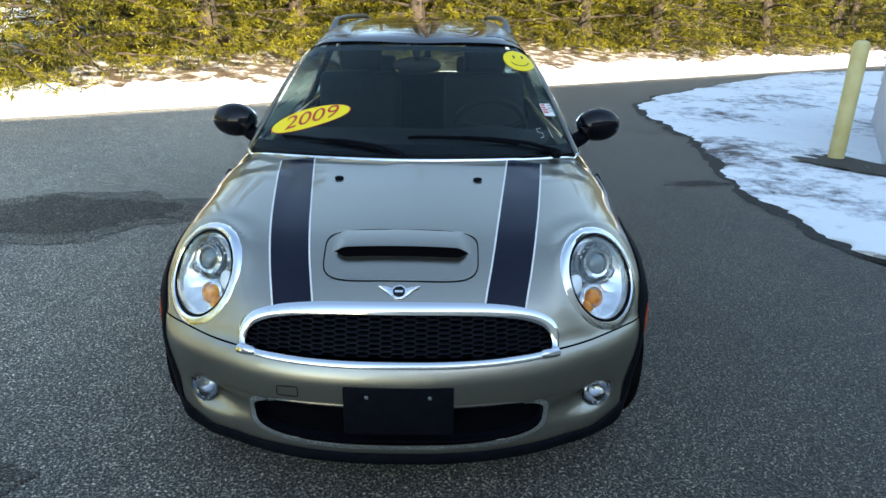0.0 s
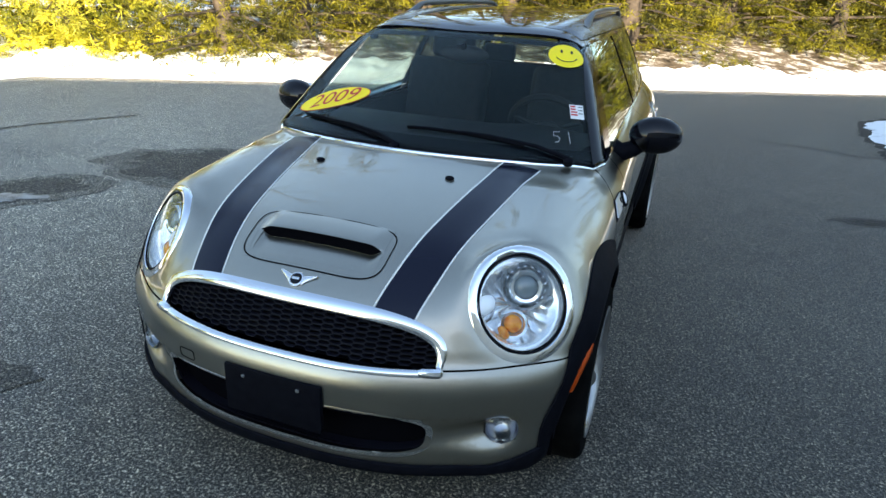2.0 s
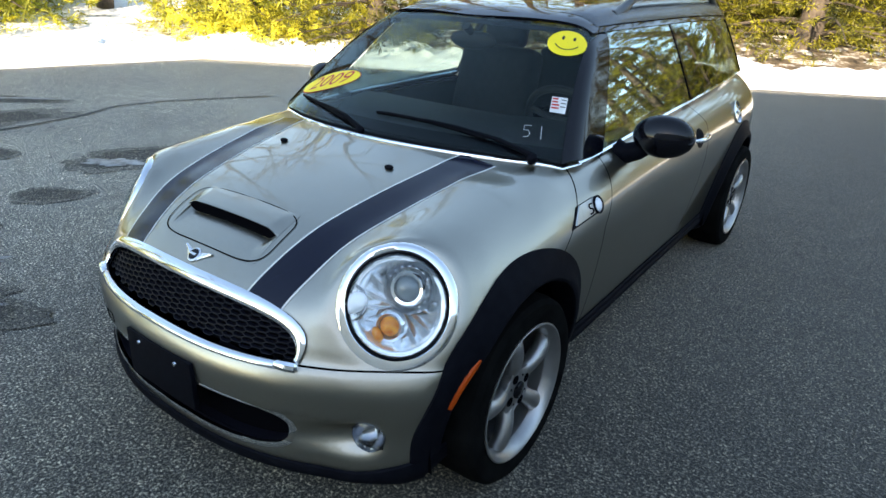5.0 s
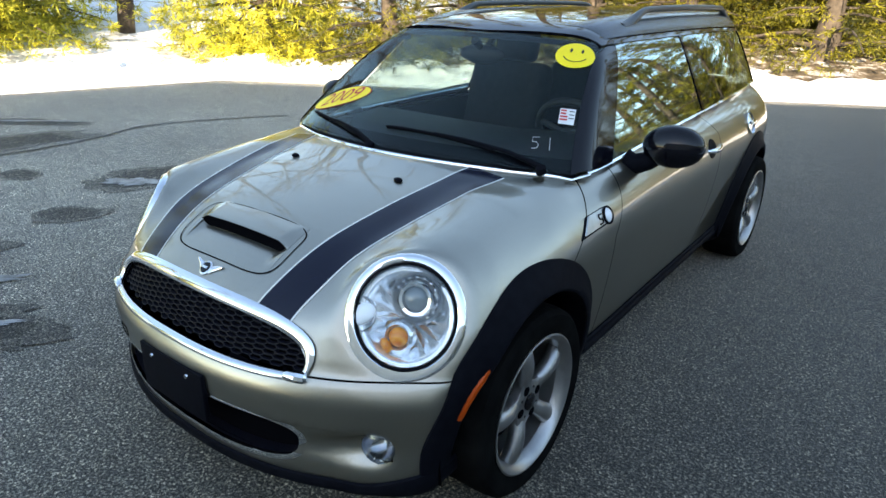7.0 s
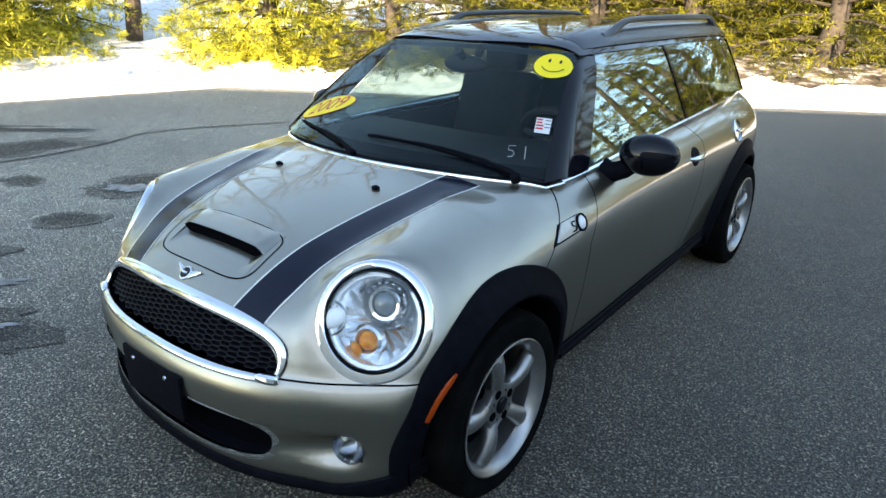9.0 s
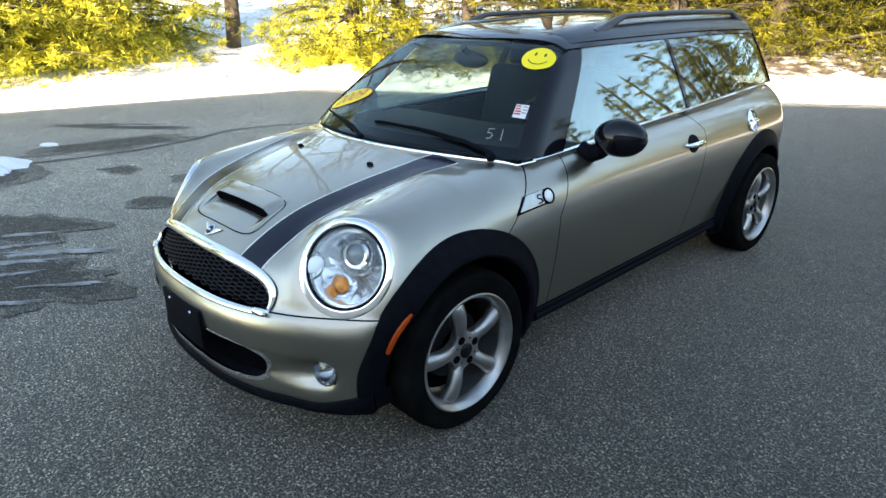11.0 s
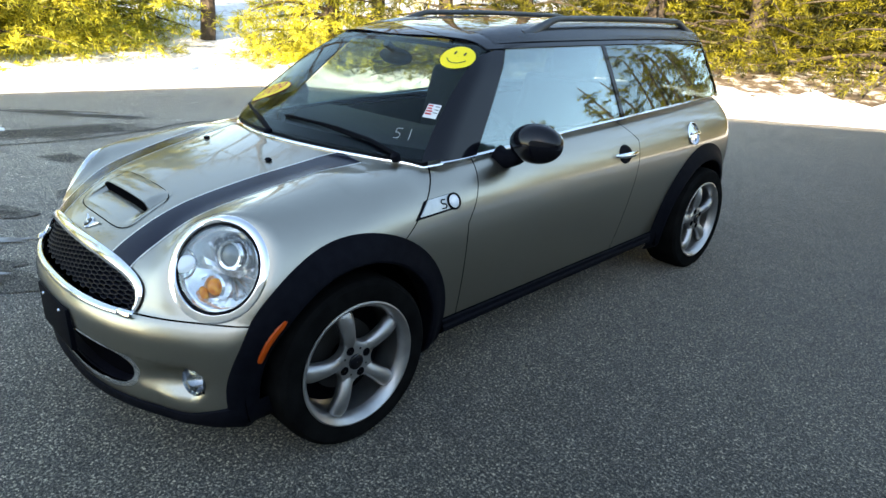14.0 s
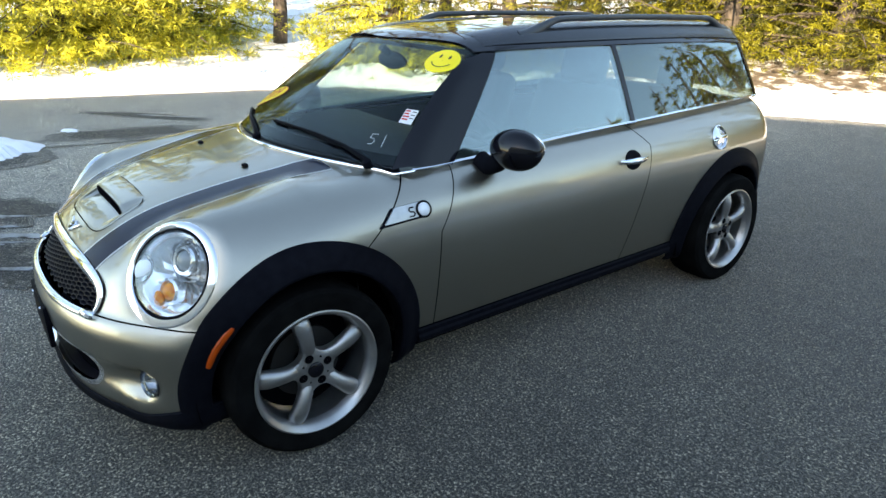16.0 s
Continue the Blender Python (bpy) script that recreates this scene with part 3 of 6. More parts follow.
# old snow round the yellow post, in the shade
def patch_sheet(name, grow, mat, label, z, high, n, m, kind="stuff"):
    left = np.array([(3.05, 1.45), (2.86, 1.8), (2.82, 2.5), (2.80, 3.3), (2.97, 4.3), (3.2, 5.6), (3.28, 6.9), (3.15, 8.1), (4.05, 9.6), (6.0, 11.7), (8.9, 14.3)]) - (grow, 0)
    right = np.array([(3.5, 1.5), (4.0, 2.3), (4.8, 3.0), (6.2, 4.2), (8.4, 7.0), (10.5, 10.0), (13.5, 15.5)])
    G = lines(left, right, n, m)
    t = np.linspace(0, 1, m)[:, None]
    X, Y = G[..., 0].copy(), G[..., 1].copy()
    end = (1 - np.linspace(0, 1, X.shape[1])[None, :]) ** 8
    Y = Y + (0.5 * wav(X, Y, 0.8, 4.0) + 0.2 * wav(X, Y, 3.0, 4.0)) * end * np.clip(t * 8, 0, 1)
    rag = 0.16 * wav(X[:1], Y[:1], 1.4, 3.0) + 0.09 * wav(X[:1], Y[:1], 4.5, 6.0) + 0.05 * wav(X[:1], Y[:1], 13.0, 6.0)
    X = X + rag * (1 - t) ** 3
    Z = z + high * np.clip(t * 14, 0, 1) ** 0.6 * (0.7 + 0.6 * wav(X, Y, 1.1, 2.0) + 0.35 * wav(X, Y, 5.0, 2.0))
    tagged(link_mesh(name, grid(np.stack([X, Y, Z], -1), flip=True), mat), label, "snow" if "snow" in name else "ground mark", kind=kind)


patch_sheet("snow_patch", 0.0, OLD_SNOW, "patchy old snow with dirt showing through", 0.008, 0.045, 260, 150)
blob("bare_patch", (4.30, 3.95), 0.50, DRYING, "bare thawed pavement beside the bollard", z=0.064, rag=0.5, seed=71.0, rings=6, squash=(1.5, 0.55), turn=-56)
patch_sheet("damp_rim", 0.10, WET, "damp asphalt rim round the melting snow", 0.004, 0.0, 200, 8)
blob("damp_patch", (-2.75, 2.35), 0.85, WET, "dark damp stain on the asphalt", rag=0.35, seed=2.0, rings=14, squash=(1.25, 0.72), turn=12)
blob("damp_patch", (-3.40, 1.14), 0.50, WET, "dark damp stain with thin ice in it", rag=0.3, seed=12.0, rings=14, squash=(1.15, 0.72), turn=62)
blob("damp_patch", (-2.98, 0.27), 0.22, WET, "small round damp stain on the asphalt", rag=0.25, seed=22.0, rings=14, squash=(1.15, 0.8), turn=45)
blob("damp_patch", (-4.3, 0.45), 0.20, WET, "small round damp stain on the asphalt", rag=0.3, seed=25.0, rings=14, squash=(1.2, 0.7), turn=20)
blob("damp_patch", (-1.95, -0.86), 0.52, WET, "ragged dark damp stain with ice in it", rag=0.5, seed=32.0, rings=14, squash=(1.35, 0.6), turn=22)
blob("damp_patch", (-6.75, 1.28), 0.62, WET, "long damp stain on the asphalt", rag=0.35, seed=44.0, rings=14, squash=(1.5, 0.30), turn=38)
blob("damp_patch", (-5.20, -0.62), 0.66, WET, "damp stain round the melting snow", rag=0.3, seed=46.0, rings=14, squash=(1.2, 0.7), turn=20)
blob("damp_patch", (-3.02, -0.62), 0.42, WET, "dark damp stain with thin ice", rag=0.45, seed=36.0, rings=14, squash=(1.25, 0.8), turn=35)
blob("damp_patch", (-5.64, 0.80), 0.60, WET, "broad damp stain beside the crack", rag=0.35, seed=42.0, rings=14, squash=(1.30, 0.62), turn=78)
for i, (ix, iy, ir, iw) in enumerate(((-2.85, -0.70, 0.11, 0.28), (-2.62, -0.80, 0.12, 0.20), (-2.30, -0.62, 0.17, 0.30), (-2.28, -0.84, 0.16, 0.22), (-2.10, -0.96, 0.11, 0.24), (-1.68, -0.74, 0.16, 0.12), (-1.62, -1.02, 0.10, 0.22))):
    blob("ice_streak", (ix, iy), ir, ICE, "thin broken streak of ice and slush", z=0.009, high=0.006, rag=0.95, seed=152.0 + 5 * i, squash=(1.6, iw), turn=58 + 6 * math.sin(i * 2.0))
blob("ice_streak", (-3.38, 0.98), 0.19, ICE, "thin streak of ice on the stain", z=0.009, high=0.006, rag=0.7, seed=58.0, squash=(1.3, 0.55), turn=38)
blob("ice_streak", (-6.48, 1.55), 0.28, ICE, "thin pale streak of ice", z=0.009, high=0.006, rag=0.7, seed=59.0, squash=(1.7, 0.16), turn=40)
blob("snow_lump", (-5.46, -0.64), 0.54, SNOW, "small leftover heap of snow on the asphalt", z=0.003, high=0.16, rag=0.45, seed=61.0, squash=(1.15, 0.8), turn=15)
blob("snow_lump", (-6.12, 0.28), 0.11, SNOW, "little scrap of snow on the asphalt", z=0.003, high=0.03, rag=0.5, seed=63.0, squash=(1.2, 0.7), turn=15)


def crack(pts, w, seed):
    pts = np.array(pts, float)
    s = np.linspace(0, len(pts) - 1, 90)
    C = np.stack([np.interp(s, range(len(pts)), pts[:, k]) for k in (0, 1)], -1)
    C[:, 0] += 0.05 * wav(s, s * 0, 2.1, seed) + 0.015 * wav(s, s * 0, 9.0, seed)
    C[:, 1] += 0.05 * wav(s, s * 0 + 3, 2.1, seed) + 0.015 * wav(s, s * 0, 9.0, seed + 4)
    for _ in range(8):
        C[1:-1] = (C[:-2] + 2 * C[1:-1] + C[2:]) / 4
    T = np.gradient(C, axis=0)
    N = np.stack([-T[:, 1], T[:, 0]], -1) / np.linalg.norm(T, axis=1)[:, None]
    ww = (w * (1 + 0.6 * wav(s, s * 0, 3.3, seed + 8)))[:, None]
    P = np.stack([np.concatenate([C - N * ww, np.full((90, 1), 0.0085)], 1), np.concatenate([C + N * ww, np.full((90, 1), 0.0085)], 1)])
    tagged(link_mesh("sealed_crack", grid(P), CRACK), "dark sealed crack wandering over the asphalt", "crack", kind="stuff")


blob("damp_patch", (2.50, 3.46), 0.20, WET, "thin damp stain running from the snow", rag=0.5, seed=48.0, rings=14, squash=(1.6, 0.45), turn=8)
crack([(1.6, 6.3), (2.4, 6.18), (2.8, 6.0), (3.15, 6.0)], 0.012, 8.0)
crack([(-5.5, -1.2), (-5.15, 0.3), (-5.08, 0.9), (-5.2, 1.6), (-5.43, 2.1), (-5.33, 2.6), (-5.10, 3.14), (-4.78, 3.68)], 0.02, 3.0)

# yellow bollard
post = thing("bollard", "faded yellow steel bollard standing in the snow", "bollard", at=(4.22, 4.36, 0))
part("pipe", revolve([(0.078, 0.0), (0.078, 1.16), (0.070, 1.205), (0.04, 1.225), (0.002, 1.23)], (0, 0, 0), (0, 0, 1), 28), POST_YELLOW, post)
part("collar", revolve([(0.11, 0.0), (0.10, 0.02), (0.080, 0.03)], (0, 0, 0), (0, 0, 1), 28), CLAD, post)


# grey shed by the snow
def siding_wall(name, p, q, h, mat, board=0.2):
    p, q = np.array(p, float), np.array(q, float)
    d = (q - p) / np.linalg.norm(q - p)
    nrm = np.array((d[1], -d[0]))
    out = []
    rows = int(h / board)
    for k in range(rows):
        z0, z1 = k * board, (k + 1) * board
        o0, o1 = nrm * 0.03, nrm * 0.012
        a = [(*(p + o0), z0), (*(q + o0), z0), (*(q + o1), z1), (*(p + o1), z1)]
        b = [(*(p - nrm * 0.1), z0), (*(q - nrm * 0.1), z0), (*(q - nrm * 0.1), z1), (*(p - nrm * 0.1), z1)]
        out.append((np.array(a + b), [(0, 1, 2, 3), (7, 6, 5, 4), (4, 5, 1, 0), (3, 2, 6, 7), (0, 3, 7, 4), (1, 5, 6, 2)]))
    return out


shed = thing("shed", "grey shed with lapped siding beside the snow", "shed")
corners = [(4.60, 4.12), (6.20, 6.90), (8.9, 5.4), (7.3, 2.6)]
for a, b in zip(corners, corners[1:] + corners[:1]):
    for board in siding_wall("wall", b, a, 1.6, SIDING):
        part("siding_board", board, SIDING, shed, smooth=0)
part("roof", (np.array([(4.4, 4.05, 1.62), (6.15, 7.15, 1.62), (9.2, 5.4, 1.62), (7.35, 2.25, 1.62), (4.4, 4.05, 1.70), (6.15, 7.15, 1.70), (9.2, 5.4, 1.70), (7.35, 2.25, 1.70)]), [(3, 2, 1, 0), (4, 5, 6, 7), (0, 1, 5, 4), (1, 2, 6, 5), (2, 3, 7, 6), (3, 0, 4, 7)]), CLAD, shed)

# the building behind the camera, whose shadow covers the lot
H_B = 6.8
shift = np.array((to_sun.x, to_sun.y)) / to_sun.z * H_B
c0 = FAR_ORG + FAR_NRM * -0.12 + shift
c1 = c0 + FAR_DIR * 46
c2 = c0 + LEFT_DIR * 26
hall = thing("warehouse", "long low warehouse that shades the lot", "building")
c3 = c1 + LEFT_DIR * 26
for a, b in ((c0, c1), (c1, c3), (c3, c2), (c2, c0)):
    part("wall", siding_wall("wall", a, b, H_B, WALL, H_B)[0], WALL, hall, smooth=0)
part("roof", (np.array([(*c0, H_B), (*c1, H_B), (*c3, H_B), (*c2, H_B), (*c0, H_B - 0.2), (*c1, H_B - 0.2), (*c3, H_B - 0.2), (*c2, H_B - 0.2)]), [(0, 3, 2, 1), (4, 5, 6, 7), (0, 1, 5, 4), (1, 2, 6, 5), (2, 3, 7, 6), (3, 0, 4, 7)]), WALL, hall, smooth=0)


# ---- trees ----
def floor_z(x, y):
    return float(0.02 + rise(lot_distance(x, y))) - 0.10


def tree(name, x, y, height, spread, leaves, mat, seed, low=0.6, label="", trunk_r=0.16, leaf_size=0.17, droop=0.25, limbs=60):
    rng = np.random.default_rng(seed)
    z0 = floor_z(x, y)
    t = thing(name, label, "tree", "trees along the lot", (x, y, z0))
    k = np.linspace(0, 1, 10)
    bend = np.stack([0.18 * np.sin(k * 3 + seed), 0.18 * np.cos(k * 2.3 + seed) - 0.18 * math.cos(seed), k * height], -1)
    bend[:, 0] -= bend[0, 0]
    flare = 1 + 0.6 * np.exp(-k * 22)
    part("trunk", tube(bend, trunk_r * (1 - 0.85 * k) * flare, 12), BARK, t)
    arms, tips = [], []
    for i in range(limbs):
        h = low + (height * 0.97 - low) * ((i + rng.random()) / limbs) ** 1.9
        r = spread * (1 - (h / height) ** 1.4) * rng.uniform(0.6, 1.05) + 0.15
        a = i * 2.399 + rng.uniform(-0.4, 0.4)
        s = np.linspace(0, 1, 6)
        bx = np.interp(h, bend[:, 2], bend[:, 0])
        by = np.interp(h, bend[:, 2], bend[:, 1])
        L = np.stack([bx + np.cos(a) * r * s, by + np.sin(a) * r * s, h + r * (0.18 * s - droop * s**2) + 0.05 * np.sin(s * 6 + i)], -1)
        arms.append(tube(L, 0.028 * (1 - 0.8 * s) * (0.5 + r / spread), 5))
        tips.append((L, r, a))
    tagged(part("branchwork", join(*arms), BARK, t), kind="stuff")
    # round tufts of bent blades along the outer part of each limb
    per = leaves // limbs
    V = []
    for L, r, a in tips:
        n = max(40, int(per * (0.35 + 0.65 * r / spread)))
        nc = max(4, n // 22)
        clumps = rng.uniform(0.20, 1.06, nc)
        side = rng.normal(0, 0.19 * r + 0.08, nc)
        cpos = np.stack([np.interp(clumps, np.linspace(0, 1, 6), L[:, q]) for q in range(3)], -1)
        cpos[:, 0] += -np.sin(a) * side
        cpos[:, 1] += np.cos(a) * side
        cpos[:, 2] += rng.normal(0, 0.05, nc) - np.abs(side) * 0.25
        pick = rng.integers(0, nc, n)
        big = (leaf_size * rng.uniform(0.6, 1.6, (nc, 1)))[pick]
        out = unit(rng.normal(0, 1, (n, 3)) * np.array((1, 1, 0.7)) + np.array((math.cos(a), math.sin(a), -0.1)) * 0.35)
        c = cpos[pick] + out * big * rng.uniform(0.0, 0.9, (n, 1))
        wide = unit(np.cross(out, rng.normal(0, 0.8, (n, 3)) + np.array((0, 0, 1.0))))
        sz = big * rng.uniform(0.65, 1.15, (n, 1))
        half = 0.0065 + 0.050 * sz
        sag = np.array((0, 0, 1)) * sz
        V.append(np.stack([c + wide * half, c + out * sz - sag * 0.14, c - wide * half], 1).reshape(-1, 3))
    V = np.vstack(V)
    tagged(part("crown", (V, np.arange(len(V)).reshape(-1, 3)), mat, t, smooth=0), kind="stuff")
    return t


GREEN = "conifer with loose yellow-green sunlit sprays"
DEEP = "conifer with dense green sprays in shaded colours"
spots = [(-0.2, 2.4, 0), (8.3, 4.6, 1), (-5.9, -1.0, 0), (-5.4, 1.5, 0), (6.25, 4.2, 1), (10.6, 3.4, 1),
         (2.4, 2.2, 1), (3.7, 3.5, 1), (5.2, 6.4, 1), (9.2, 5.8, 1), (12.1, 5.1, 1), (14.0, 5.3, 1), (16.1, 3.9, 1), (17.6, 5.9, 1), (19.2, 5.6, 1), (18.2, 3.3, 1), (20.9, 4.2, 1), (22.6, 3.0, 1), (24.4, 4.4, 1), (26.6, 3.2, 1), (29.0, 4.0, 1), (31.6, 3.4, 1), (34.5, 3.8, 1), (12.8, 7.4, 1), (15.2, 7.6, 1), (17.0, 8.4, 1), (19.6, 8.0, 1), (21.6, 7.0, 1), (23.4, 7.6, 1), (25.6, 6.6, 1)]
kinds = {}
for dark in (0, 1):
    for v in range(3):
        s, d, _ = spots[[0, 2, 3, 1, 4, 5][dark * 3 + v]]
        px, py = far_point(s, d)
        kinds[dark, v] = tree("conifer", px, py, (8.6 if dark else 6.0) + 0.6 * v, 2.1 + 0.25 * v, 44000 if dark else 72000, NEEDLE_SHADED if dark else NEEDLE_SUNLIT, 11 + v + 5 * dark, 0.25, DEEP if dark else GREEN, trunk_r=0.18, leaf_size=0.085 if dark else 0.10)
used = {0, 2, 3, 1, 4, 5}
rest = [(far_point(s, d), dark) for i, (s, d, dark) in enumerate(spots) if i not in used]
rest += [(p, 0) for p in ((-13.0, 2.5), (-12.2, -2.0), (-12.8, -5.5), (-13.4, -9.5))]
for i, ((px, py), dark) in enumerate(rest):
    k = 0.88 + 0.22 * ((i * 0.37) % 1)
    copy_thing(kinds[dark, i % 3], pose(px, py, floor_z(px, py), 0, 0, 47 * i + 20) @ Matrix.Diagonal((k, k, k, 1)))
for i in range(9):
    px, py = far_point(-5 + i * 5.4, 11.5 + 2.2 * math.sin(i * 2.0))
    tree("bush", px, py, 3.2 + 0.8 * math.sin(i), 1.7, 16000, RUST if i % 3 else NEEDLE_SUNLIT, 80 + i, 0.2, "rust-brown leafless-looking bush behind the trees" if i % 3 else "yellow-green bush behind the trees", 0.06, 0.12, 0.05)
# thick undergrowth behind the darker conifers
thicket = [tree("bush", *far_point(7.0 + 2.4 * i, 6.8 + 0.8 * i), 3.6 + 0.5 * i, 1.9, 26000, RUST if i else NEEDLE_SHADED, 95 + i, 0.15, "rust-brown bush in the thicket" if i else "dark green bush in the thicket", 0.06, 0.13, 0.05) for i in range(2)]
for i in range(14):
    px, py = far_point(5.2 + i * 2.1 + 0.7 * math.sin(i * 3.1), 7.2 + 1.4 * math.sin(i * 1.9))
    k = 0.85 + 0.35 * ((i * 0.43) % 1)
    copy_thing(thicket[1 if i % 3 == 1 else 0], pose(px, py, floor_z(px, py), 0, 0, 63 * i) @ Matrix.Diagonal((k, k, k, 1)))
backs = [tree("distant_tree", *far_point(-26 + i * 9, 22 + 3.5 * math.sin(i * 1.3)), 9 + 1.5 * math.sin(i * 1.9), 2.5, 11000, NEEDLE_SHADED if i else RUST, 120 + i, 0.6, "distant woodland tree, bare and brownish green", 0.2, 0.26, 0.2, 26) for i in range(3)]
for i in range(23):
    px, py = far_point(-22 + i * 4.0 + math.sin(i * 2.7), 22 + 3.5 * math.sin(i * 1.3))
    copy_thing(backs[i % 3], pose(px, py, floor_z(px, py), 0, 0, 71 * i) @ Matrix.Diagonal((1, 1, 0.85 + 0.3 * ((i * 0.61) % 1), 1)))

for i in range(9):                                  # unseen low conifers beside the lot, in the building's shade, to darken the door
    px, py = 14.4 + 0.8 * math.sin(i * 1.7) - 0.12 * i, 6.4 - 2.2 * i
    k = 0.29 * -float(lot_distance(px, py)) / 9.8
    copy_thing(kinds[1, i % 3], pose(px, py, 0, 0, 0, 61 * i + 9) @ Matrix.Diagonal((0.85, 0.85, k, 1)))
for i in range(7):                                  # the lot's other side: unseen conifers added to block low sky from the door
    px, py = 22.0 + 1.5 * math.sin(i * 2.2), 16.0 - 2.7 * i
    copy_thing(kinds[1, i % 3], pose(px, py, 0, 0, 0, 53 * i) @ Matrix.Diagonal((1.15, 1.15, 1.05, 1)))


# a bare tree behind the camera, seen only in the paintwork
def bare_tree(x, y, height, seed):
    rng = np.random.default_rng(seed)
    t = thing("bare_tree", "bare deciduous tree with sunlit upper branches", "tree", at=(x, y, max(floor_z(x, y), 0.0) if lot_distance(x, y) > 0 else 0.0))
    k = np.linspace(0, 1, 9)
    stem = np.stack([0.25 * np.sin(k * 3), 0.2 * np.sin(k * 4 + 1), k * height * 0.62], -1)
    part("trunk", tube(stem, 0.17 * (1 - 0.6 * k), 10), BARK, t)
    out = []

    def grow(p, d, length, r, level):
        s = np.linspace(0, 1, 5)[:, None]
        side = rng.normal(0, 0.18, 3)
        Q = p + d * length * s + side * length * 0.4 * s**2
        out.append(tube(Q, r * (1 - 0.55 * s[:, 0]), 5 if level else 7))
        if level < 3:
            for _ in range(4 if level < 2 else 3):
                q = Q[rng.integers(2, 5)]
                nd_ = unit(unit(Q[-1] - Q[0]) + rng.normal(0, 0.55, 3) + np.array((0, 0, 0.15)))
                grow(q, nd_, length * rng.uniform(0.5, 0.75), r * 0.5, level + 1)

    for i in range(7):
        p = stem[3 + i % 6]
        a = i * 2.4
        grow(p, unit(np.array((math.cos(a), math.sin(a), 0.9))), height * 0.28, 0.075, 0)
    tagged(part("branchwork", join(*out), BARK, t), kind="stuff")


bare_tree(-9.5, -7.0, 11.0, 5)
bare_tree(-10.6, 9.0, 12.0, 6)
bare_tree(-12.2, 5.5, 11.0, 7)


# ---- the car ----
car = thing("car", "champagne silver compact estate car with black roof and bonnet stripes", "car")
HUB_Z, BASE = 0.308, 2.547
GAP = 0.0045


def grille_loop(grow=0.0, n=96):
    """Outline of the grille in front view (x, z), clockwise from the lower corner: flat D lying on its side."""
    t = np.linspace(0, np.pi, n // 2)
    top = np.stack([-0.455 * np.sign(np.cos(t)) * np.abs(np.cos(t)) ** 0.62, 0.556 + 0.104 * np.sin(t) ** 0.72], -1)
    low = np.stack([0.455 * np.cos(t), 0.556 - 0.006 * np.sin(t) ** 0.8], -1)
    L = np.concatenate([top, low[1:-1]])
    d = unit(np.roll(L, -1, 0) - np.roll(L, 1, 0))
    N = np.stack([-d[:, 1], d[:, 0]], -1)
    return L + N * grow


def inside_loop(L, p):
    x, y = p
    c = False
    j = len(L) - 1
    for i in range(len(L)):
        if (L[i][1] > y) != (L[j][1] > y) and x < (L[j][0] - L[i][0]) * (y - L[i][1]) / (L[j][1] - L[i][1]) + L[i][0]:
            c = not c
        j = i
    return c


def intake_loop(grow=0.0, n=80):
    t = np.linspace(0, 2 * np.pi, n, endpoint=False)
    cx, sz = np.cos(t), np.sin(t)
    x = (0.442 + 0.02 * sz) * np.sign(cx) * np.abs(cx) ** 0.45
    z = 0.336 + 0.070 * np.sign(sz) * np.abs(sz) ** 0.55
    L = np.stack([x, z], -1)
    d = unit(np.roll(L, -1, 0) - np.roll(L, 1, 0))
    return L + np.stack([d[:, 1], -d[:, 0]], -1) * grow


LAMP_C = np.array(LAMP_AT)
LAMP_N = unit(np.array(LAMP_DIR))
LAMP_U, LAMP_V, _ = basis(LAMP_N)


def lamp_loop(sx, a, b, n=56, off=0.0, flat=0.0):
    """Oval round the headlamp, on the body."""
    t = np.linspace(0, 2 * np.pi, n, endpoint=False)
    P = LAMP_C + np.outer(np.cos(t) * a, LAMP_U) + np.outer(np.sin(t) * b * 1.05 - 0.008, LAMP_V)
    Q = settle_on(body, cast(body, P + LAMP_N * 0.12, -LAMP_N, 0, 0.3, 40), 2)
    Q = Q * (1 - flat) + P * flat + unit(grad(body, Q)) * off
    return Q * np.array((sx, 1, 1))


FOG_C = on_front(body, np.array([[0.625, 0.345]]))[0]
FOG_N = unit(np.array((0.30, -0.92, 0.12)))
FOG_C = FOG_C + FOG_N * 0.012

# outer skin, cut along its shut lines
P, F = nets(body, (-0.92, -0.82, 0.08), (0.92, 3.40, 1.10), 0.017)
bm = bmesh.new()
for p in P:
    bm.verts.new(p)
bm.verts.ensure_lookup_table()
for q in F:
    bm.faces.new([bm.verts[i] for i in q])


def shut(co, no, where):
    no = Vector(no).normalized()
    for k in (-GAP / 2, GAP / 2):
        fs = [f for f in bm.faces if where(f.calc_center_median())]
        geom = list({v for f in fs for v in f.verts}) + list({e for f in fs for e in f.edges}) + fs
        bmesh.ops.bisect_plane(bm, geom=geom, dist=1e-6, plane_co=Vector(co) + no * k, plane_no=no)
    drop = [f for f in bm.faces if where(f.calc_center_median()) and abs((f.calc_center_median() - Vector(co)).dot(no)) < GAP / 2 - 1e-5]
    bmesh.ops.delete(bm, geom=drop, context="FACES")


SEAM_Z = 0.550
HOOD_A, HOOD_B = Vector((0, 0.237, 0.717)), Vector((0, 0.459, 0.916))
HOOD_NO = Vector((0, HOOD_B.z - HOOD_A.z, -(HOOD_B.y - HOOD_A.y)))
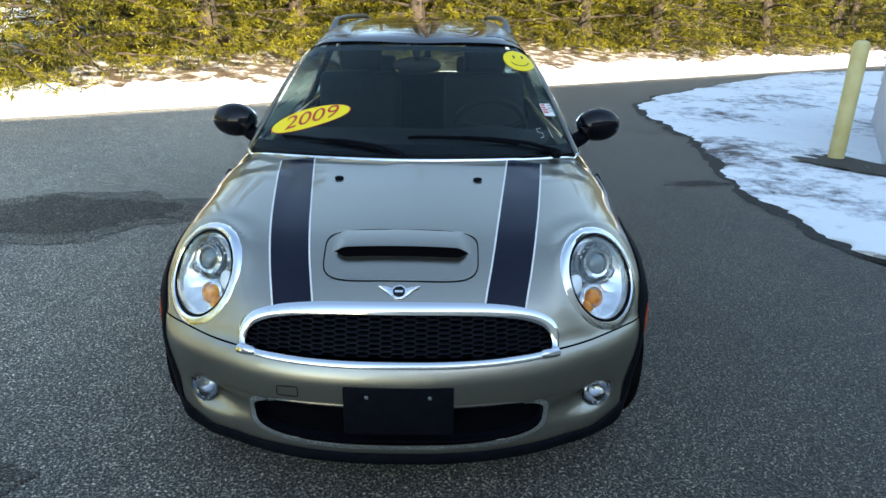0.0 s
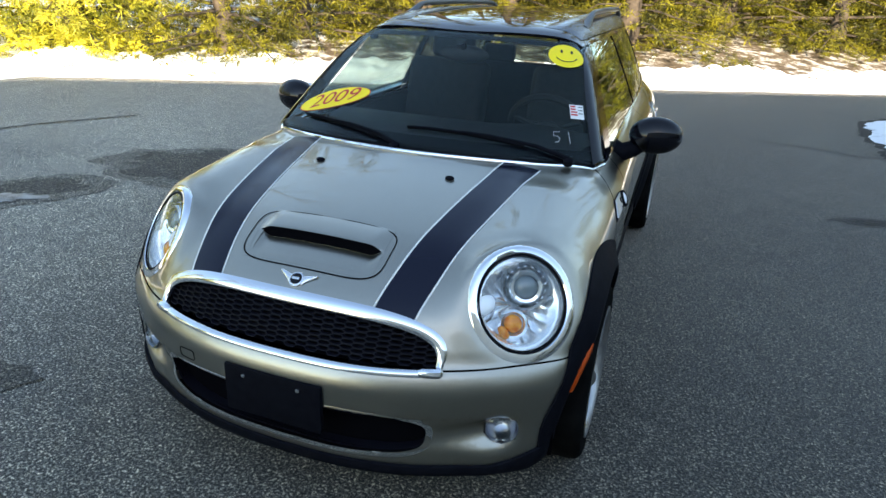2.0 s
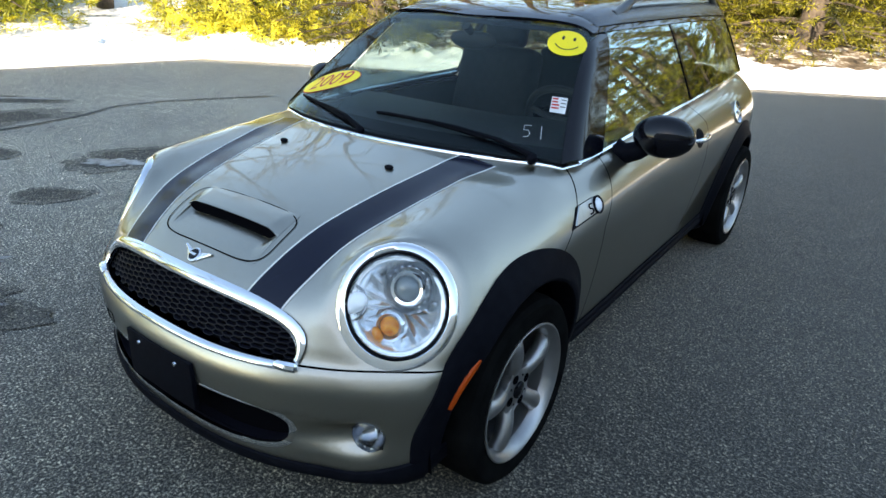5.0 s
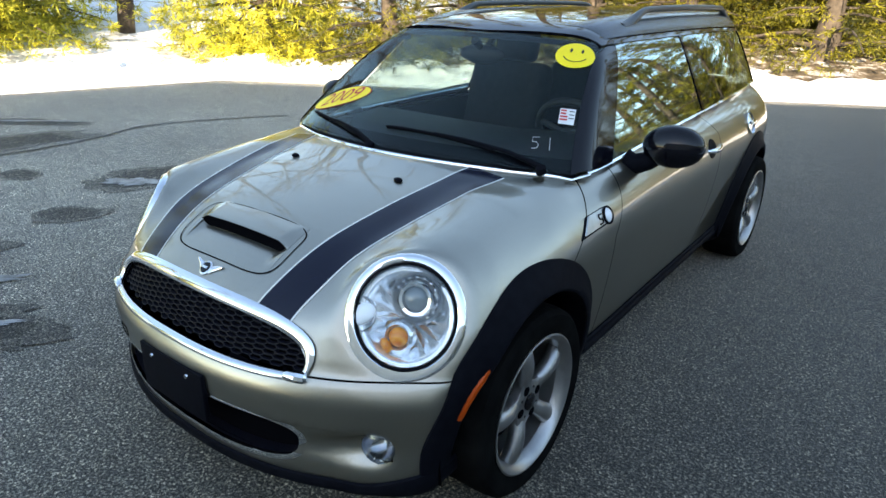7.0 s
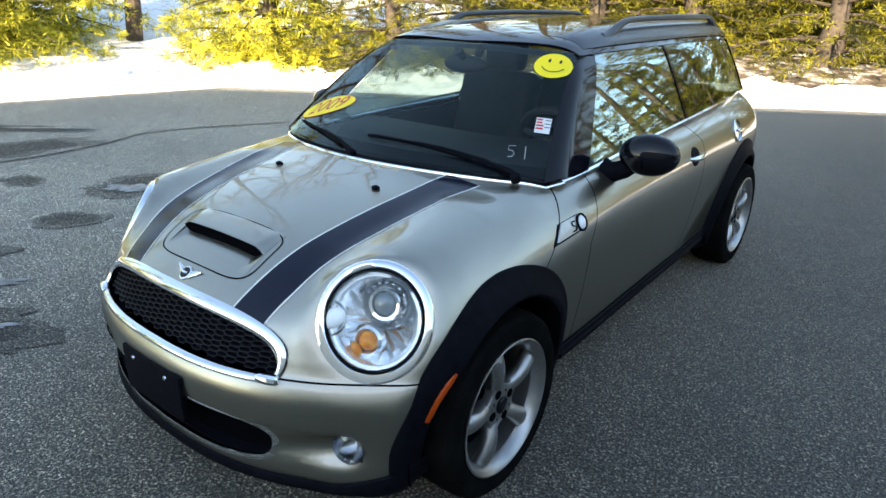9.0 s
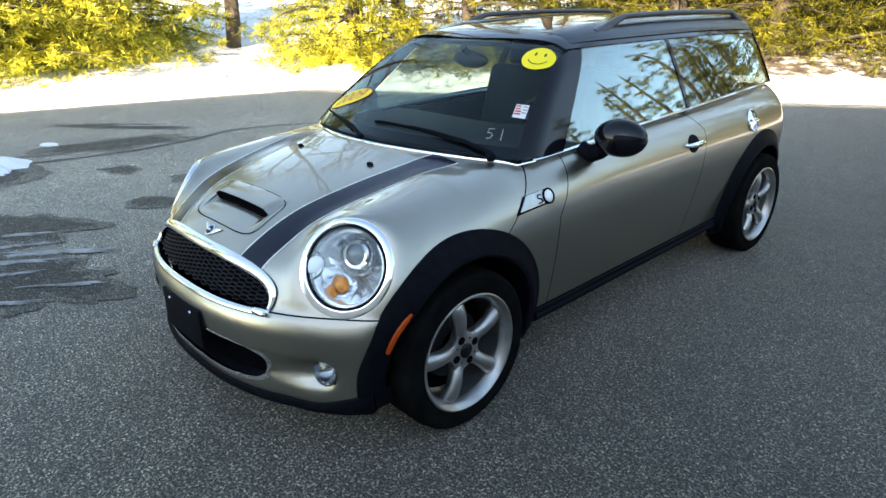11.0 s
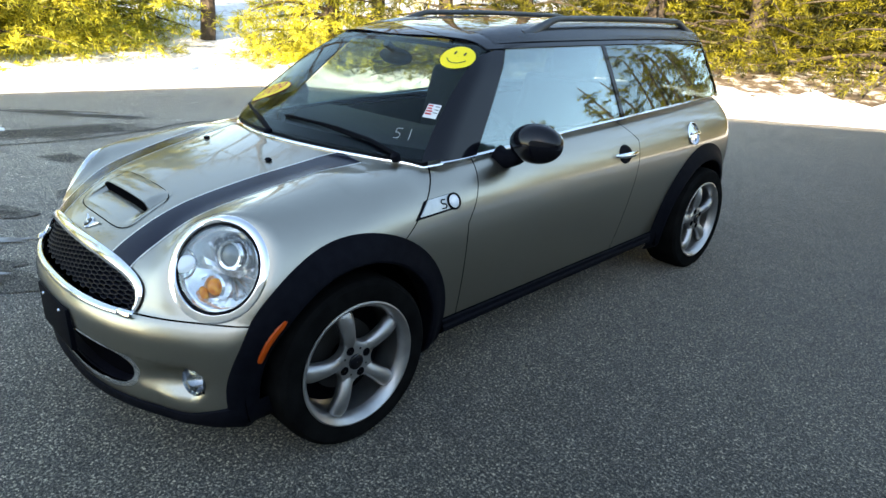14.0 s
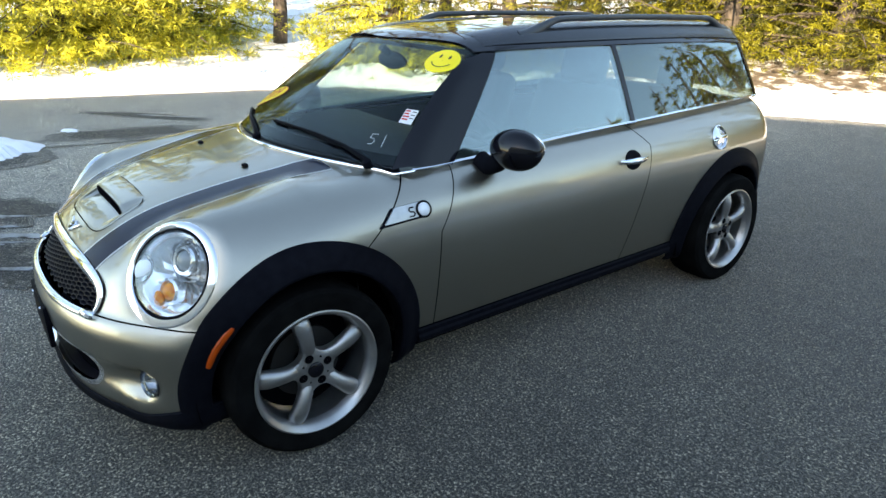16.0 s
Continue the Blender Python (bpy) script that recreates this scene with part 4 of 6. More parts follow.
DOOR_CUTS = [(Vector((0, 0.535, 0.5)), Vector((0, 1, 0))), (Vector((0, 0.545, 0.717)), Vector((0, 0.2, -0.112))),
             (Vector((0, 1.732, 0.510)), Vector((0, -1, 0.228))), (Vector((0, 1.815, 0.860)), Vector((0, -0.085, -0.08))), (Vector((0, 0, 0.302)), Vector((0, 0, 1)))]


def in_door(c, skip=None):
    return abs(c.x) > 0.45 and all((c - p).dot(q.normalized()) > -0.001 for i, (p, q) in enumerate(DOOR_CUTS) if i != skip)


shut((0, 0, SEAM_Z), (0, 0, 1), lambda c: c.y < -0.1)
shut(HOOD_A, HOOD_NO, lambda c: abs(c.x) > 0.55 and 0 < c.y < 0.6 and c.z > 0.5)
for i, (p, q) in enumerate(DOOR_CUTS[:4]):
    shut(p, q, lambda c, i=i: in_door(c, i) and abs((c - DOOR_CUTS[i][0]).dot(DOOR_CUTS[i][1].normalized())) < 0.08)
shut((0, 0, 0.302), (0, 0, 1), lambda c: abs(c.x) > 0.5 and 0.2 < c.y < 2.3 and c.z < 0.5)
GL, IL = grille_loop(0.008), intake_loop(0.004)


def gone(c):
    a = abs(c.x)
    for hy in (0.0, BASE):
        if a > 0.42 and (c.y - hy) ** 2 + (c.z - HUB_Z) ** 2 < 0.405**2:
            return True
    if c.z < 0.20 and c.y < -0.25 or c.z < 0.241 and a > 0.45 and 0.2 < c.y < 2.3:
        return True
    if c.y < -0.2:
        if 0.48 < c.z < 0.75 and a < 0.5 and inside_loop(GL, (c.x, c.z)):
            return True
        if 0.24 < c.z < 0.45 and a < 0.49 and inside_loop(IL, (c.x, c.z)):
            return True
        r = np.array((a, c.y, c.z)) - LAMP_C
        if (r @ LAMP_U / 0.150) ** 2 + ((r @ LAMP_V + 0.008) / 0.157) ** 2 < 1 and abs(r @ LAMP_N) < 0.15:
            return True
        r = np.array((a, c.y, c.z)) - FOG_C
        if r @ r < 0.047**2:
            return True
    if abs(c.x) < 0.203 and -0.493 < c.y < -0.333 and c.z > 0.6:      # under the scoop
        return True
    # the cabin's opening
    if c.y > 0.22 and c.z > 0.85 and cabin(np.array(a + 0.05), np.array(c.y), np.array(0.97)) < 0:
        return True
    return False


bmesh.ops.delete(bm, geom=[f for f in bm.faces if gone(f.calc_center_median())], context="FACES")


def panel_of(c):
    s = "left" if c.x > 0 else "right"
    if in_door(c):
        return "door", s
    if c.z < 0.302 and abs(c.x) > 0.45 and 0.2 < c.y < 2.3:
        return "sill", s
    if c.y > 1.6 or (c.y > 0.75):
        return "rear_body", ""
    if c.z > SEAM_Z and (c - HOOD_A).dot(HOOD_NO) < 0 and c.y < 0.6 and (abs(c.x) < 0.5 or c.y < 0.5):
        return "bonnet", ""
    if c.y < -0.1 and c.z < SEAM_Z:
        return "front_bumper", ""
    return "front_wing", s


panels = {}
for f in bm.faces:
    panels.setdefault(panel_of(f.calc_center_median()), []).append(f)
made = {}
for (name, s), fs in panels.items():
    ids, V, FF = {}, [], []
    for f in fs:
        q = []
        for v in f.verts:
            if v not in ids:
                ids[v] = len(V)
                V.append(tuple(v.co))
            q.append(ids[v])
        FF.append(tuple(q))
    V = np.array(V)
    made[name, s] = part(name, (V, FF), CLAD if name == "sill" else PAINT, car, "black plastic sill" if name == "sill" else "", normals=unit(grad(body, V)))
bm.free()

# dark inner shell behind the gaps and openings
inner = lambda x, y, z: body(x, y, z) + 0.016
P, F = nets(inner, (-0.92, -0.82, 0.08), (0.92, 3.40, 0.98), 0.035)
keep = []
for q in F:
    c = P[list(q)].mean(0)
    a = abs(c[0])
    if any(a > 0.42 and (c[1] - hy) ** 2 + (c[2] - HUB_Z) ** 2 < 0.42**2 for hy in (0, BASE)):
        continue
    if c[1] < -0.2 and (inside_loop(GL, (c[0], c[2])) or inside_loop(IL, (c[0], c[2])) or np.linalg.norm(np.array((a, c[1], c[2])) - LAMP_C) < 0.2 or np.linalg.norm(np.array((a, c[1], c[2])) - FOG_C) < 0.1):
        continue
    if c[1] > 0.25 and c[2] > 0.80 and a < 0.66 or -0.53 < c[1] < -0.30 and c[2] > 0.58 and a < 0.24:
        continue
    keep.append(q)
part("inner_shell", (P, keep), DARK, car, "black inner body")
for hy in (0.0, BASE):
    for sx in (1, -1):
        th = np.radians(np.linspace(-14, 194, 44))
        rows = [[(sx * x, hy + 0.012 + 0.402 * math.cos(a), HUB_Z + 0.402 * math.sin(a)) for a in th] for x in (0.40, 0.60, 0.765)]
        part("wheel_liner", grid(np.array(rows)), DARK, car)
        part("wheel_bay", box((sx * 0.40, hy, 0.44), (0.02, 0.80, 0.50)), DARK, car)
part("underbody", box((0, 1.25, 0.19), (1.3, 3.4, 0.05), 0.02), DARK, car)


# wheel arch cladding
def stands_out(turn):
    """How far the trim stands off the body at an angle in degrees round the hub: little where it meets the bumper."""
    k = np.clip((np.asarray(turn, float) - 132) / 34, 0, 1)
    return 0.036 - 0.027 * k * k * (3 - 2 * k)


def arch(hy, sx, a0, a1):
    th = np.radians(np.linspace(a0, a1, 60))
    proud = stands_out(np.degrees(th)) if hy == 0 else 0.036
    rows = [(0.452, 0.001, None), (0.450, 0.005, None), (0.440, 0.008, None), (0.415, 0.014, None), (0.385, 0, 0.836), (0.368, 0, 0.841), (0.360, 0, 0.838), (0.356, 0, 0.825), (0.358, 0, 0.74)]
    out = []
    for R, off, fx in rows:
        y, z = hy + 0.012 + R * np.cos(th) * np.where(np.cos(th) < 0, 0.985, 1.0), HUB_Z + R * np.sin(th)
        Q = on_side(body, np.stack([y, np.maximum(z, 0.185)], -1), 1, off)
        if fx:
            Q[:, 0] = np.minimum(fx, Q[:, 0] + proud - (0.84 - fx) * 0.3) if fx > 0.8 else fx
            Q[:, 1], Q[:, 2] = y, np.maximum(z, 0.185)
        out.append(Q)
    vf = grid(np.array(out))
    return vf if sx > 0 else mirrored(vf)


for sx in (1, -1):
    for hy, a0, a1 in ((0.0, -24, 203), (BASE, -24, 204)):
        part("wheel_arch_trim", arch(hy, sx, a0, a1), CLAD, car, "matt black plastic wheel arch trim")


# chin spoiler round the nose
def waterline(phi, z, off):
    d = np.stack([np.sin(phi), -np.cos(phi), 0 * phi], -1)
    P = cast(body, np.stack([0 * phi, 0 * phi + 0.15, 0 * phi + z], -1) + d * 1.3, -d, 0, 1.29, 90)
    return P + unit(grad(body, P)) * off


phi = np.linspace(-np.radians(61), np.radians(61), 90)
corner = np.clip((np.abs(phi) - np.radians(42)) / np.radians(12), 0, 1)
chin_top = 0.236 + 0.040 * corner**2 * (3 - 2 * corner)          # the black rises at the bumper's corners
chin_rows = [waterline(phi, chin_top * (1 - k) + 0.200 * k, o) for k, o in ((0.0, 0.0), (0.06, 0.008), (0.4, 0.013), (0.75, 0.014), (1.0, 0.010), (1.08, -0.08))]
part("chin_spoiler", grid(np.array(chin_rows), flip=True), CLAD, car, "black plastic chin spoiler")


def ring(outer, inner_loop, lift=0.008, rows=7, deep=0.0):
    """A closed raised moulding between two loops of points."""
    O, I = np.asarray(outer), np.asarray(inner_loop)
    N = unit(grad(body, settle_on(body, (O + I) / 2)))
    for _ in range(4):
        N = unit(np.roll(N, 1, 0) + 2 * N + np.roll(N, -1, 0))
    P = []
    for t in np.linspace(0, 1, rows):
        P.append(O + (I - O) * t + N * lift * math.sin(math.pi * (0.12 + 0.88 * t) * 0.98) ** 0.6)
    P.append(I - N * deep)
    return grid(np.array(P), closed_u=True)


# grille
g_out = grille_loop(0)
d = unit(np.roll(g_out, -1, 0) - np.roll(g_out, 1, 0))
nn = np.stack([-d[:, 1], d[:, 0]], -1)
wide = 0.018 + 0.010 * np.clip((g_out[:, 1] - 0.56) / 0.04, 0, 1)
chrome = part("grille_surround", ring(on_front(body, g_out + nn * wide[:, None], 0.002), on_front(body, g_out, 0.002), 0.009, deep=0.008), CHROME, car, "polished chrome grille surround")
for sx in (1, -1):
    tip = on_front(body, np.stack([sx * np.array((0.415, 0.425, 0.455, 0.470, 0.476)), np.full(5, 0.5455)], -1), 0.004)
    part("tip", tube(tip, [0.010, 0.0155, 0.0165, 0.0155, 0.008], 10, up=(0, 0, 1)), CHROME, chrome)
gx = np.linspace(-0.46, 0.46, 40)
gz = np.linspace(0.535, 0.675, 10)
GX, GZ = np.meshgrid(gx, gz)
back = on_front(body, np.stack([GX, GZ], -1))
back[..., 1] += 0.055
part("grille_backing", grid(back), DARK, car)
cells = []
GI = grille_loop(-0.002)
for r, z in enumerate(np.arange(0.552, 0.668, 0.0066)):
    for x in np.arange(-0.469, 0.47, 0.067):
        xx = x + (0.0335 if r % 2 else 0)
        hexa = [(xx - 0.0215, z), (xx - 0.012, z + 0.0062), (xx + 0.012, z + 0.0062), (xx + 0.0215, z), (xx + 0.012, z - 0.0062), (xx - 0.012, z - 0.0062)]
        if not inside_loop(GI, (xx, z)):
            continue
        H = np.array(hexa)
        I = (H - (xx, z)) * np.array((0.93, 0.80)) + (xx, z)
        a = on_front(body, H)
        b = on_front(body, I)
        a[:, 1] += 0.016
        b[:, 1] += 0.016
        e = b.copy()
        e[:, 1] += 0.012
        cells.append(grid(np.array([a, b, e]), closed_u=True))
part("grille_mesh", join(*cells), MESH_BLACK, car, "black honeycomb grille mesh")

# lower intake
a0, a1 = on_front(body, intake_loop(0.018), -0.0015), on_front(body, intake_loop(-0.003), 0.0008)
a2 = a1.copy()
a2[:, 1] += 0.012
a3 = a2.copy()
a3[:, 1] += 0.05
am = on_front(body, intake_loop(0.010), 0.0016)
part("intake_rim", grid(np.array([a0, am, a1, a2]), closed_u=True, flip=True), PAINT, car)
part("intake_throat", grid(np.array([a2, a3]), closed_u=True, flip=True), MESH_BLACK, car)
GX, GZ = np.meshgrid(np.linspace(-0.49, 0.49, 40), np.linspace(0.25, 0.43, 6))
back = on_front(body, np.stack([GX, GZ], -1))
back[..., 1] += 0.05
part("intake_mesh", grid(back), DARK, car, "black lower intake")

# plate holder without a plate
plate = part("plate_holder", box((0.005, -0.693, 0.405), (0.318, 0.018, 0.155), 0.006), CLAD, car, "empty black plate holder")
for sx in (-0.085, 0.095):
    part("screw", revolve([(0.001, 0.006), (0.006, 0.005), (0.007, 0.0)], (sx, -0.703, 0.458), (0, -1, 0), 12), CHROME, plate)


# headlamps
def headlamp(sx):
    m = (lambda vf: vf) if sx > 0 else mirrored
    bowl = []
    for k, dep in ((1.0, 0.0), (0.98, 0.014), (0.955, 0.020), (0.93, 0.019), (0.90, 0.022), (0.80, 0.040), (0.62, 0.060), (0.40, 0.072), (0.02, 0.078)):
        flute = 0.0035 * np.where(np.arange(30) % 2, 1, -1)[:, None] * min(1, dep / 0.04) * (k > 0.1)
        bowl.append(lamp_loop(1, 0.126 * k, 0.126 * k, n=30, off=-0.004, flat=0.9) - LAMP_N * (dep + flute))
    h = part("headlamp", m(grid(np.array(bowl), closed_u=True)), REFLECTOR, car, "clear round headlamp with chrome ring", smooth=25)
    skirt = [lamp_loop(1, 0.163, 0.163, off=-0.004), lamp_loop(1, 0.160, 0.160, off=0.001, flat=0.2), lamp_loop(1, 0.155, 0.155, off=0.004, flat=0.6), lamp_loop(1, 0.146, 0.146, off=0.007, flat=0.9), lamp_loop(1, 0.137, 0.137, off=0.007, flat=0.9), lamp_loop(1, 0.132, 0.132, off=0.002, flat=0.9)]
    part("chrome_ring", m(grid(np.array(skirt), closed_u=True)), CHROME, h)
    gask = [lamp_loop(1, a, b_, off=o, flat=0.9) for a, b_, o in ((0.1325, 0.1325, 0.004), (0.131, 0.131, 0.006), (0.1285, 0.1285, 0.005), (0.127, 0.127, -0.006))]
    part("gasket", m(grid(np.array(gask), closed_u=True)), CLAD, h)
    dome = [lamp_loop(1, 0.128 * k, 0.128 * k, off=0.003 + 0.014 * (1 - k * k), flat=0.9) for k in (1.0, 0.9, 0.7, 0.4, 0.02)]
    lens = part("lens", m(grid(np.array(dome), closed_u=True)), LENS, h, "clear lens")
    lens.visible_shadow = False
    up = lambda a, b, dd: LAMP_C + LAMP_U * a + LAMP_V * b - LAMP_N * dd
    c = up(0.026, 0.040, 0.030)
    AX = unit(LAMP_N + np.array((-0.15, -0.25, -0.15)))
    part("projector_shroud", m(revolve([(0.070, -0.03), (0.072, -0.004), (0.066, 0.004), (0.056, -0.006), (0.052, -0.02)], c, AX, 40)), SMOKED, h, "dark notched shroud round the projector")
    part("projector_ring", m(revolve([(0.047, -0.01), (0.049, 0.010), (0.044, 0.018), (0.036, 0.016), (0.034, 0.0)], c, AX, 32)), CHROME, h)
    part("projector", m(ball(c, (0.035, 0.035, 0.026), axis=AX)), GLOBE, h, "smoky projector globe")
    # little bright ribs round the shroud, and the wings beside it
    e1, e2, _ = basis(AX)
    for i in range(11):
        a = -0.9 + i * 0.36
        q = c + (e1 * math.cos(a) + e2 * math.sin(a)) * 0.058
        part("rib", m(ball(q, (0.006, 0.0035, 0.006), 10, 6, axis=AX, up=e1 * math.cos(a) + e2 * math.sin(a))), CHROME, h)
    for a0, r0 in ((2.2, 0.084), (2.75, 0.086), (-0.55, 0.080)):
        w = np.array([c + (e1 * math.cos(a0 + k) + e2 * math.sin(a0 + k)) * r0 - AX * 0.012 for k in np.linspace(-0.22, 0.22, 6)])
        part("wing", m(tube(w, [0.004, 0.009, 0.010, 0.010, 0.009, 0.004], 8)), SMOKED, h)
    part("turn_signal", m(ball(up(-0.020, -0.062, 0.040), (0.028, 0.026, 0.022), axis=AX)), AMBER, h, "amber turn signal")
    part("turn_signal_bezel", m(revolve([(0.044, -0.02), (0.042, 0.006), (0.035, 0.012), (0.030, 0.002)], up(-0.020, -0.062, 0.042), AX, 28)), REFLECTOR, h)
    part("turn_signal_back", m(ball(up(-0.052, -0.084, 0.036), (0.022, 0.013, 0.014), axis=AX)), AMBER, h)
    part("side_light", m(ball(up(-0.112, -0.004, 0.004), (0.026, 0.036, 0.010), axis=LAMP_N)), BULB, h, "pale side light")
    arc = np.array([up(-0.118 + 0.036 * math.cos(k), -0.004 + 0.045 * math.sin(k), 0.014) for k in np.linspace(-1.35, 1.35, 14)])
    part("side_light_rim", m(tube(arc, 0.004, 8)), SMOKED, h)


GLOBE = material("smoky_globe", (0.10, 0.12, 0.13), 0.06, 0.0, 1.0)
headlamp(1)
headlamp(-1)

for sx in (1, -1):
    m = (lambda vf: vf) if sx > 0 else mirrored
    fog = part("fog_lamp", m(revolve([(0.049, -0.045), (0.049, 0.006), (0.046, 0.009), (0.043, 0.003), (0.042, -0.02)], FOG_C, FOG_N, 32)), SMOKED, car, "small round clear fog lamp in a dark ring")
    part("reflector", m(revolve([(0.042, -0.005), (0.030, -0.03), (0.002, -0.04)], FOG_C, FOG_N, 28)), SMOKED, fog, smooth=170)
    lens = part("lens", m(revolve([(0.043, 0.002), (0.03, 0.009), (0.002, 0.012)], FOG_C, FOG_N, 28)), LENS, fog)
    lens.visible_shadow = False


# bonnet stripes
def stripe(x_of, w_of, y0, y1, mat, name, label, off, sx):
    def along(k):
        x0 = float(x_of(np.array(y0)) + w_of(np.array(y0)) * k)
        return np.linspace(y0 + 0.19 * (x0 - 0.25), y1, 70)
    rows = [(lambda y: on_top(body, np.stack([sx * (x_of(y) + w_of(y) * k), y], -1), off * math.sin(math.pi * (0.08 + 0.84 * (k + 0.5))) ** 0.3))(along(k)) for k in np.linspace(-0.5, 0.5, 7)]
    part(name, grid(np.array(rows), flip=sx > 0), mat, made["bonnet", ""], label)


MID = curve((-0.55, 0.314), (-0.43, 0.342), (-0.25, 0.374), (0.0, 0.412), (0.26, 0.449))
WID = curve((-0.55, 0.112), (-0.2, 0.124), (0.26, 0.128))
Y_BACK = 0.255
for sx in (1, -1):
    stripe(MID, WID, -0.572, Y_BACK, STRIPE, "stripe", "black vinyl bonnet stripe", 0.0018, sx)
    for e in (-0.5, 0.5):
        stripe(lambda y, e=e: MID(y) + e * (WID(y) + 0.007), lambda y: 0 * y + 0.0055, -0.572, Y_BACK, WHITE_LINE, "pinstripe", "pale pinstripe", 0.0016, sx)

# bonnet scoop
ys = np.concatenate([np.linspace(-0.500, -0.412, 14), [-0.410, -0.408], np.linspace(-0.404, -0.322, 18)])
lift = np.concatenate([-0.020 * np.linspace(0, 1, 14) ** 1.4, [-0.0205, 0.0125], 0.014 * (1 - np.linspace(0, 1, 18) ** 1.3)])
xs = np.linspace(-0.215, 0.215, 41)
X, Y = np.meshgrid(xs, ys)
e = np.clip((0.215 - np.abs(X)) / 0.045, 0, 1)
e = e * e * (3 - 2 * e)
S = on_top(body, np.stack([X, Y], -1))
ey = np.clip((Y + 0.5005) / 0.03, 0, 1)
S[..., 2] += 0.0007 + lift[:, None] * e * ey * ey * (3 - 2 * ey)
part("bonnet_scoop", grid(S), PAINT, made["bonnet", ""], "raised bonnet scoop")
sx_ = np.linspace(-0.206, 0.206, 44)
e_ = np.clip((0.215 - np.abs(sx_)) / 0.045, 0, 1)
e_ = e_ * e_ * (3 - 2 * e_)
flat_z = on_top(body, np.stack([sx_, 0 * sx_ - 0.4095], -1))[:, 2]
slot = [np.stack([sx_, 0 * sx_ - 0.4112, flat_z + 0.0009 + zz * e_], -1) for zz in (-0.020, 0.0132)]
part("scoop_slot", grid(np.array(slot)), DARK, made["bonnet", ""], "dark air slot")
# shut line round the scoop
t = np.linspace(0, 2 * np.pi, 90, endpoint=False)
sq = lambda a, p: np.sign(np.cos(a)) * np.abs(np.cos(a)) ** p
loop = np.stack([0.238 * sq(t, 0.4) * (1 + 0.03 * np.sin(t)), -0.416 + 0.094 * np.sign(np.sin(t)) * np.abs(np.sin(t)) ** 0.45], -1)
lo2 = (loop - (0, -0.416)) * np.array((0.986, 0.965)) + (0, -0.416)
part("scoop_shut_line", grid(np.array([on_top(body, loop, 0.0016), on_top(body, lo2, 0.0016)]), closed_u=True, flip=True), DARK, made["bonnet", ""])

# emblem: round badge with two wings
EC = on_top(body, np.array([[0.0, -0.540]]))[0]
EN = unit(grad(body, EC[None]))[0]
EU, EV, _ = basis(EN)
EU = np.array((1.0, 0, 0))
EV = np.cross(EN, EU)
part("emblem", revolve([(0.002, 0.009), (0.018, 0.008), (0.023, 0.006), (0.024, 0.0)], EC, EN, 32), BADGE_WHITE, made["bonnet", ""], "winged silver badge")
part("emblem_disc", revolve([(0.001, 0.0105), (0.017, 0.0095), (0.018, 0.008)], EC, EN, 28), BLACK_GLOSS, car)
part("emblem_bar", box(EC + EN * 0.011, (0.024, 0.007, 0.002), 0.0005, Matrix((EU, EV, EN)).transposed()), BADGE_WHITE, car)
for sx in (1, -1):
    w = []
    for k in np.linspace(0, 1, 6):
        px = 0.020 + 0.040 * k
        top_, bot_ = 0.014 + 0.010 * k, -0.014 + 0.030 * k**0.8
        w.append([EC + EU * sx * px + EV * (bot_ + (top_ - bot_) * s) + EN * (0.0015 + 0.005 * math.sin(math.pi * (0.1 + 0.8 * s))) for s in np.linspace(0, 1, 5)])
    part("emblem_wing", grid(np.array(w), flip=sx < 0), BADGE_WHITE, car)

# washer jets
for sx in (1, -1):
    c = on_top(body, np.array([[0.2525 * sx, 0.027]]))[0]
    part("washer_jet", join(ball(c + (0, 0, 0.004), (0.017, 0.012, 0.008), 14, 8)), CLAD, made["bonnet", ""], "small black washer jet")


# ---- greenhouse ----
def patch(A, B, n, m, how, off=0.0, t=0.004, sx=1):
    G = lines(A, B, n, m)
    Q = on_front(cabin, G, off) if how == "front" else on_side(cabin, G, 1, off)
    N = unit(grad(cabin, Q))
    vf = solid(Q, N, t)
    return vf if sx > 0 else mirrored(vf)


ws_x0, ws_x1 = 0.684, 0.508        # half widths at the foot and the head of the screen
k = np.linspace(-1, 1, 41)
foot = np.stack([k * ws_x0, 0.952 - 0.030 * k**2], -1)
head = np.stack([k * ws_x1, 1.328 - 0.018 * k**2], -1)
screen = part("windscreen", patch(foot, head, 41, 22, "front", 0.003), GLASS, car, "clear laminated windscreen")
screen.visible_shadow = False
def band(x0, z0, x1, z1, name):
    A, B = np.stack([x0, z0], -1), np.stack([x1, z1], -1)
    G = np.stack([A + (B - A) * t for t in np.linspace(0, 1, 5)])
    part(name, grid(on_front(cabin, G, -0.006)), CLAD, screen, "black printed edge of the screen")


band(k * ws_x0, 0.952 - 0.030 * k**2, k * (ws_x0 - 0.020), 0.990 - 0.026 * k**2, "lower_band")
band(k * ws_x1, 1.328 - 0.018 * k**2, k * (ws_x1 - 0.004), 1.312 - 0.018 * k**2, "upper_band")
# dark band and scuttle below the screen
k2 = np.linspace(-1, 1, 41)
low_edge = on_top(body, np.stack([k2 * 0.684, 0.182 + 0.545 * (k2 * 0.684) ** 2], -1), 0.003)
up_edge = on_front(cabin, np.stack([k2 * 0.684, 0.960 - 0.030 * k2**2], -1), 0.001)
rows = [low_edge + (up_edge - low_edge) * t + np.array((0, 0, -0.012)) * math.sin(math.pi * t) for t in np.linspace(0, 1, 6)]
part("scuttle", grid(np.array(rows)), CLAD, car, "black plastic scuttle panel")
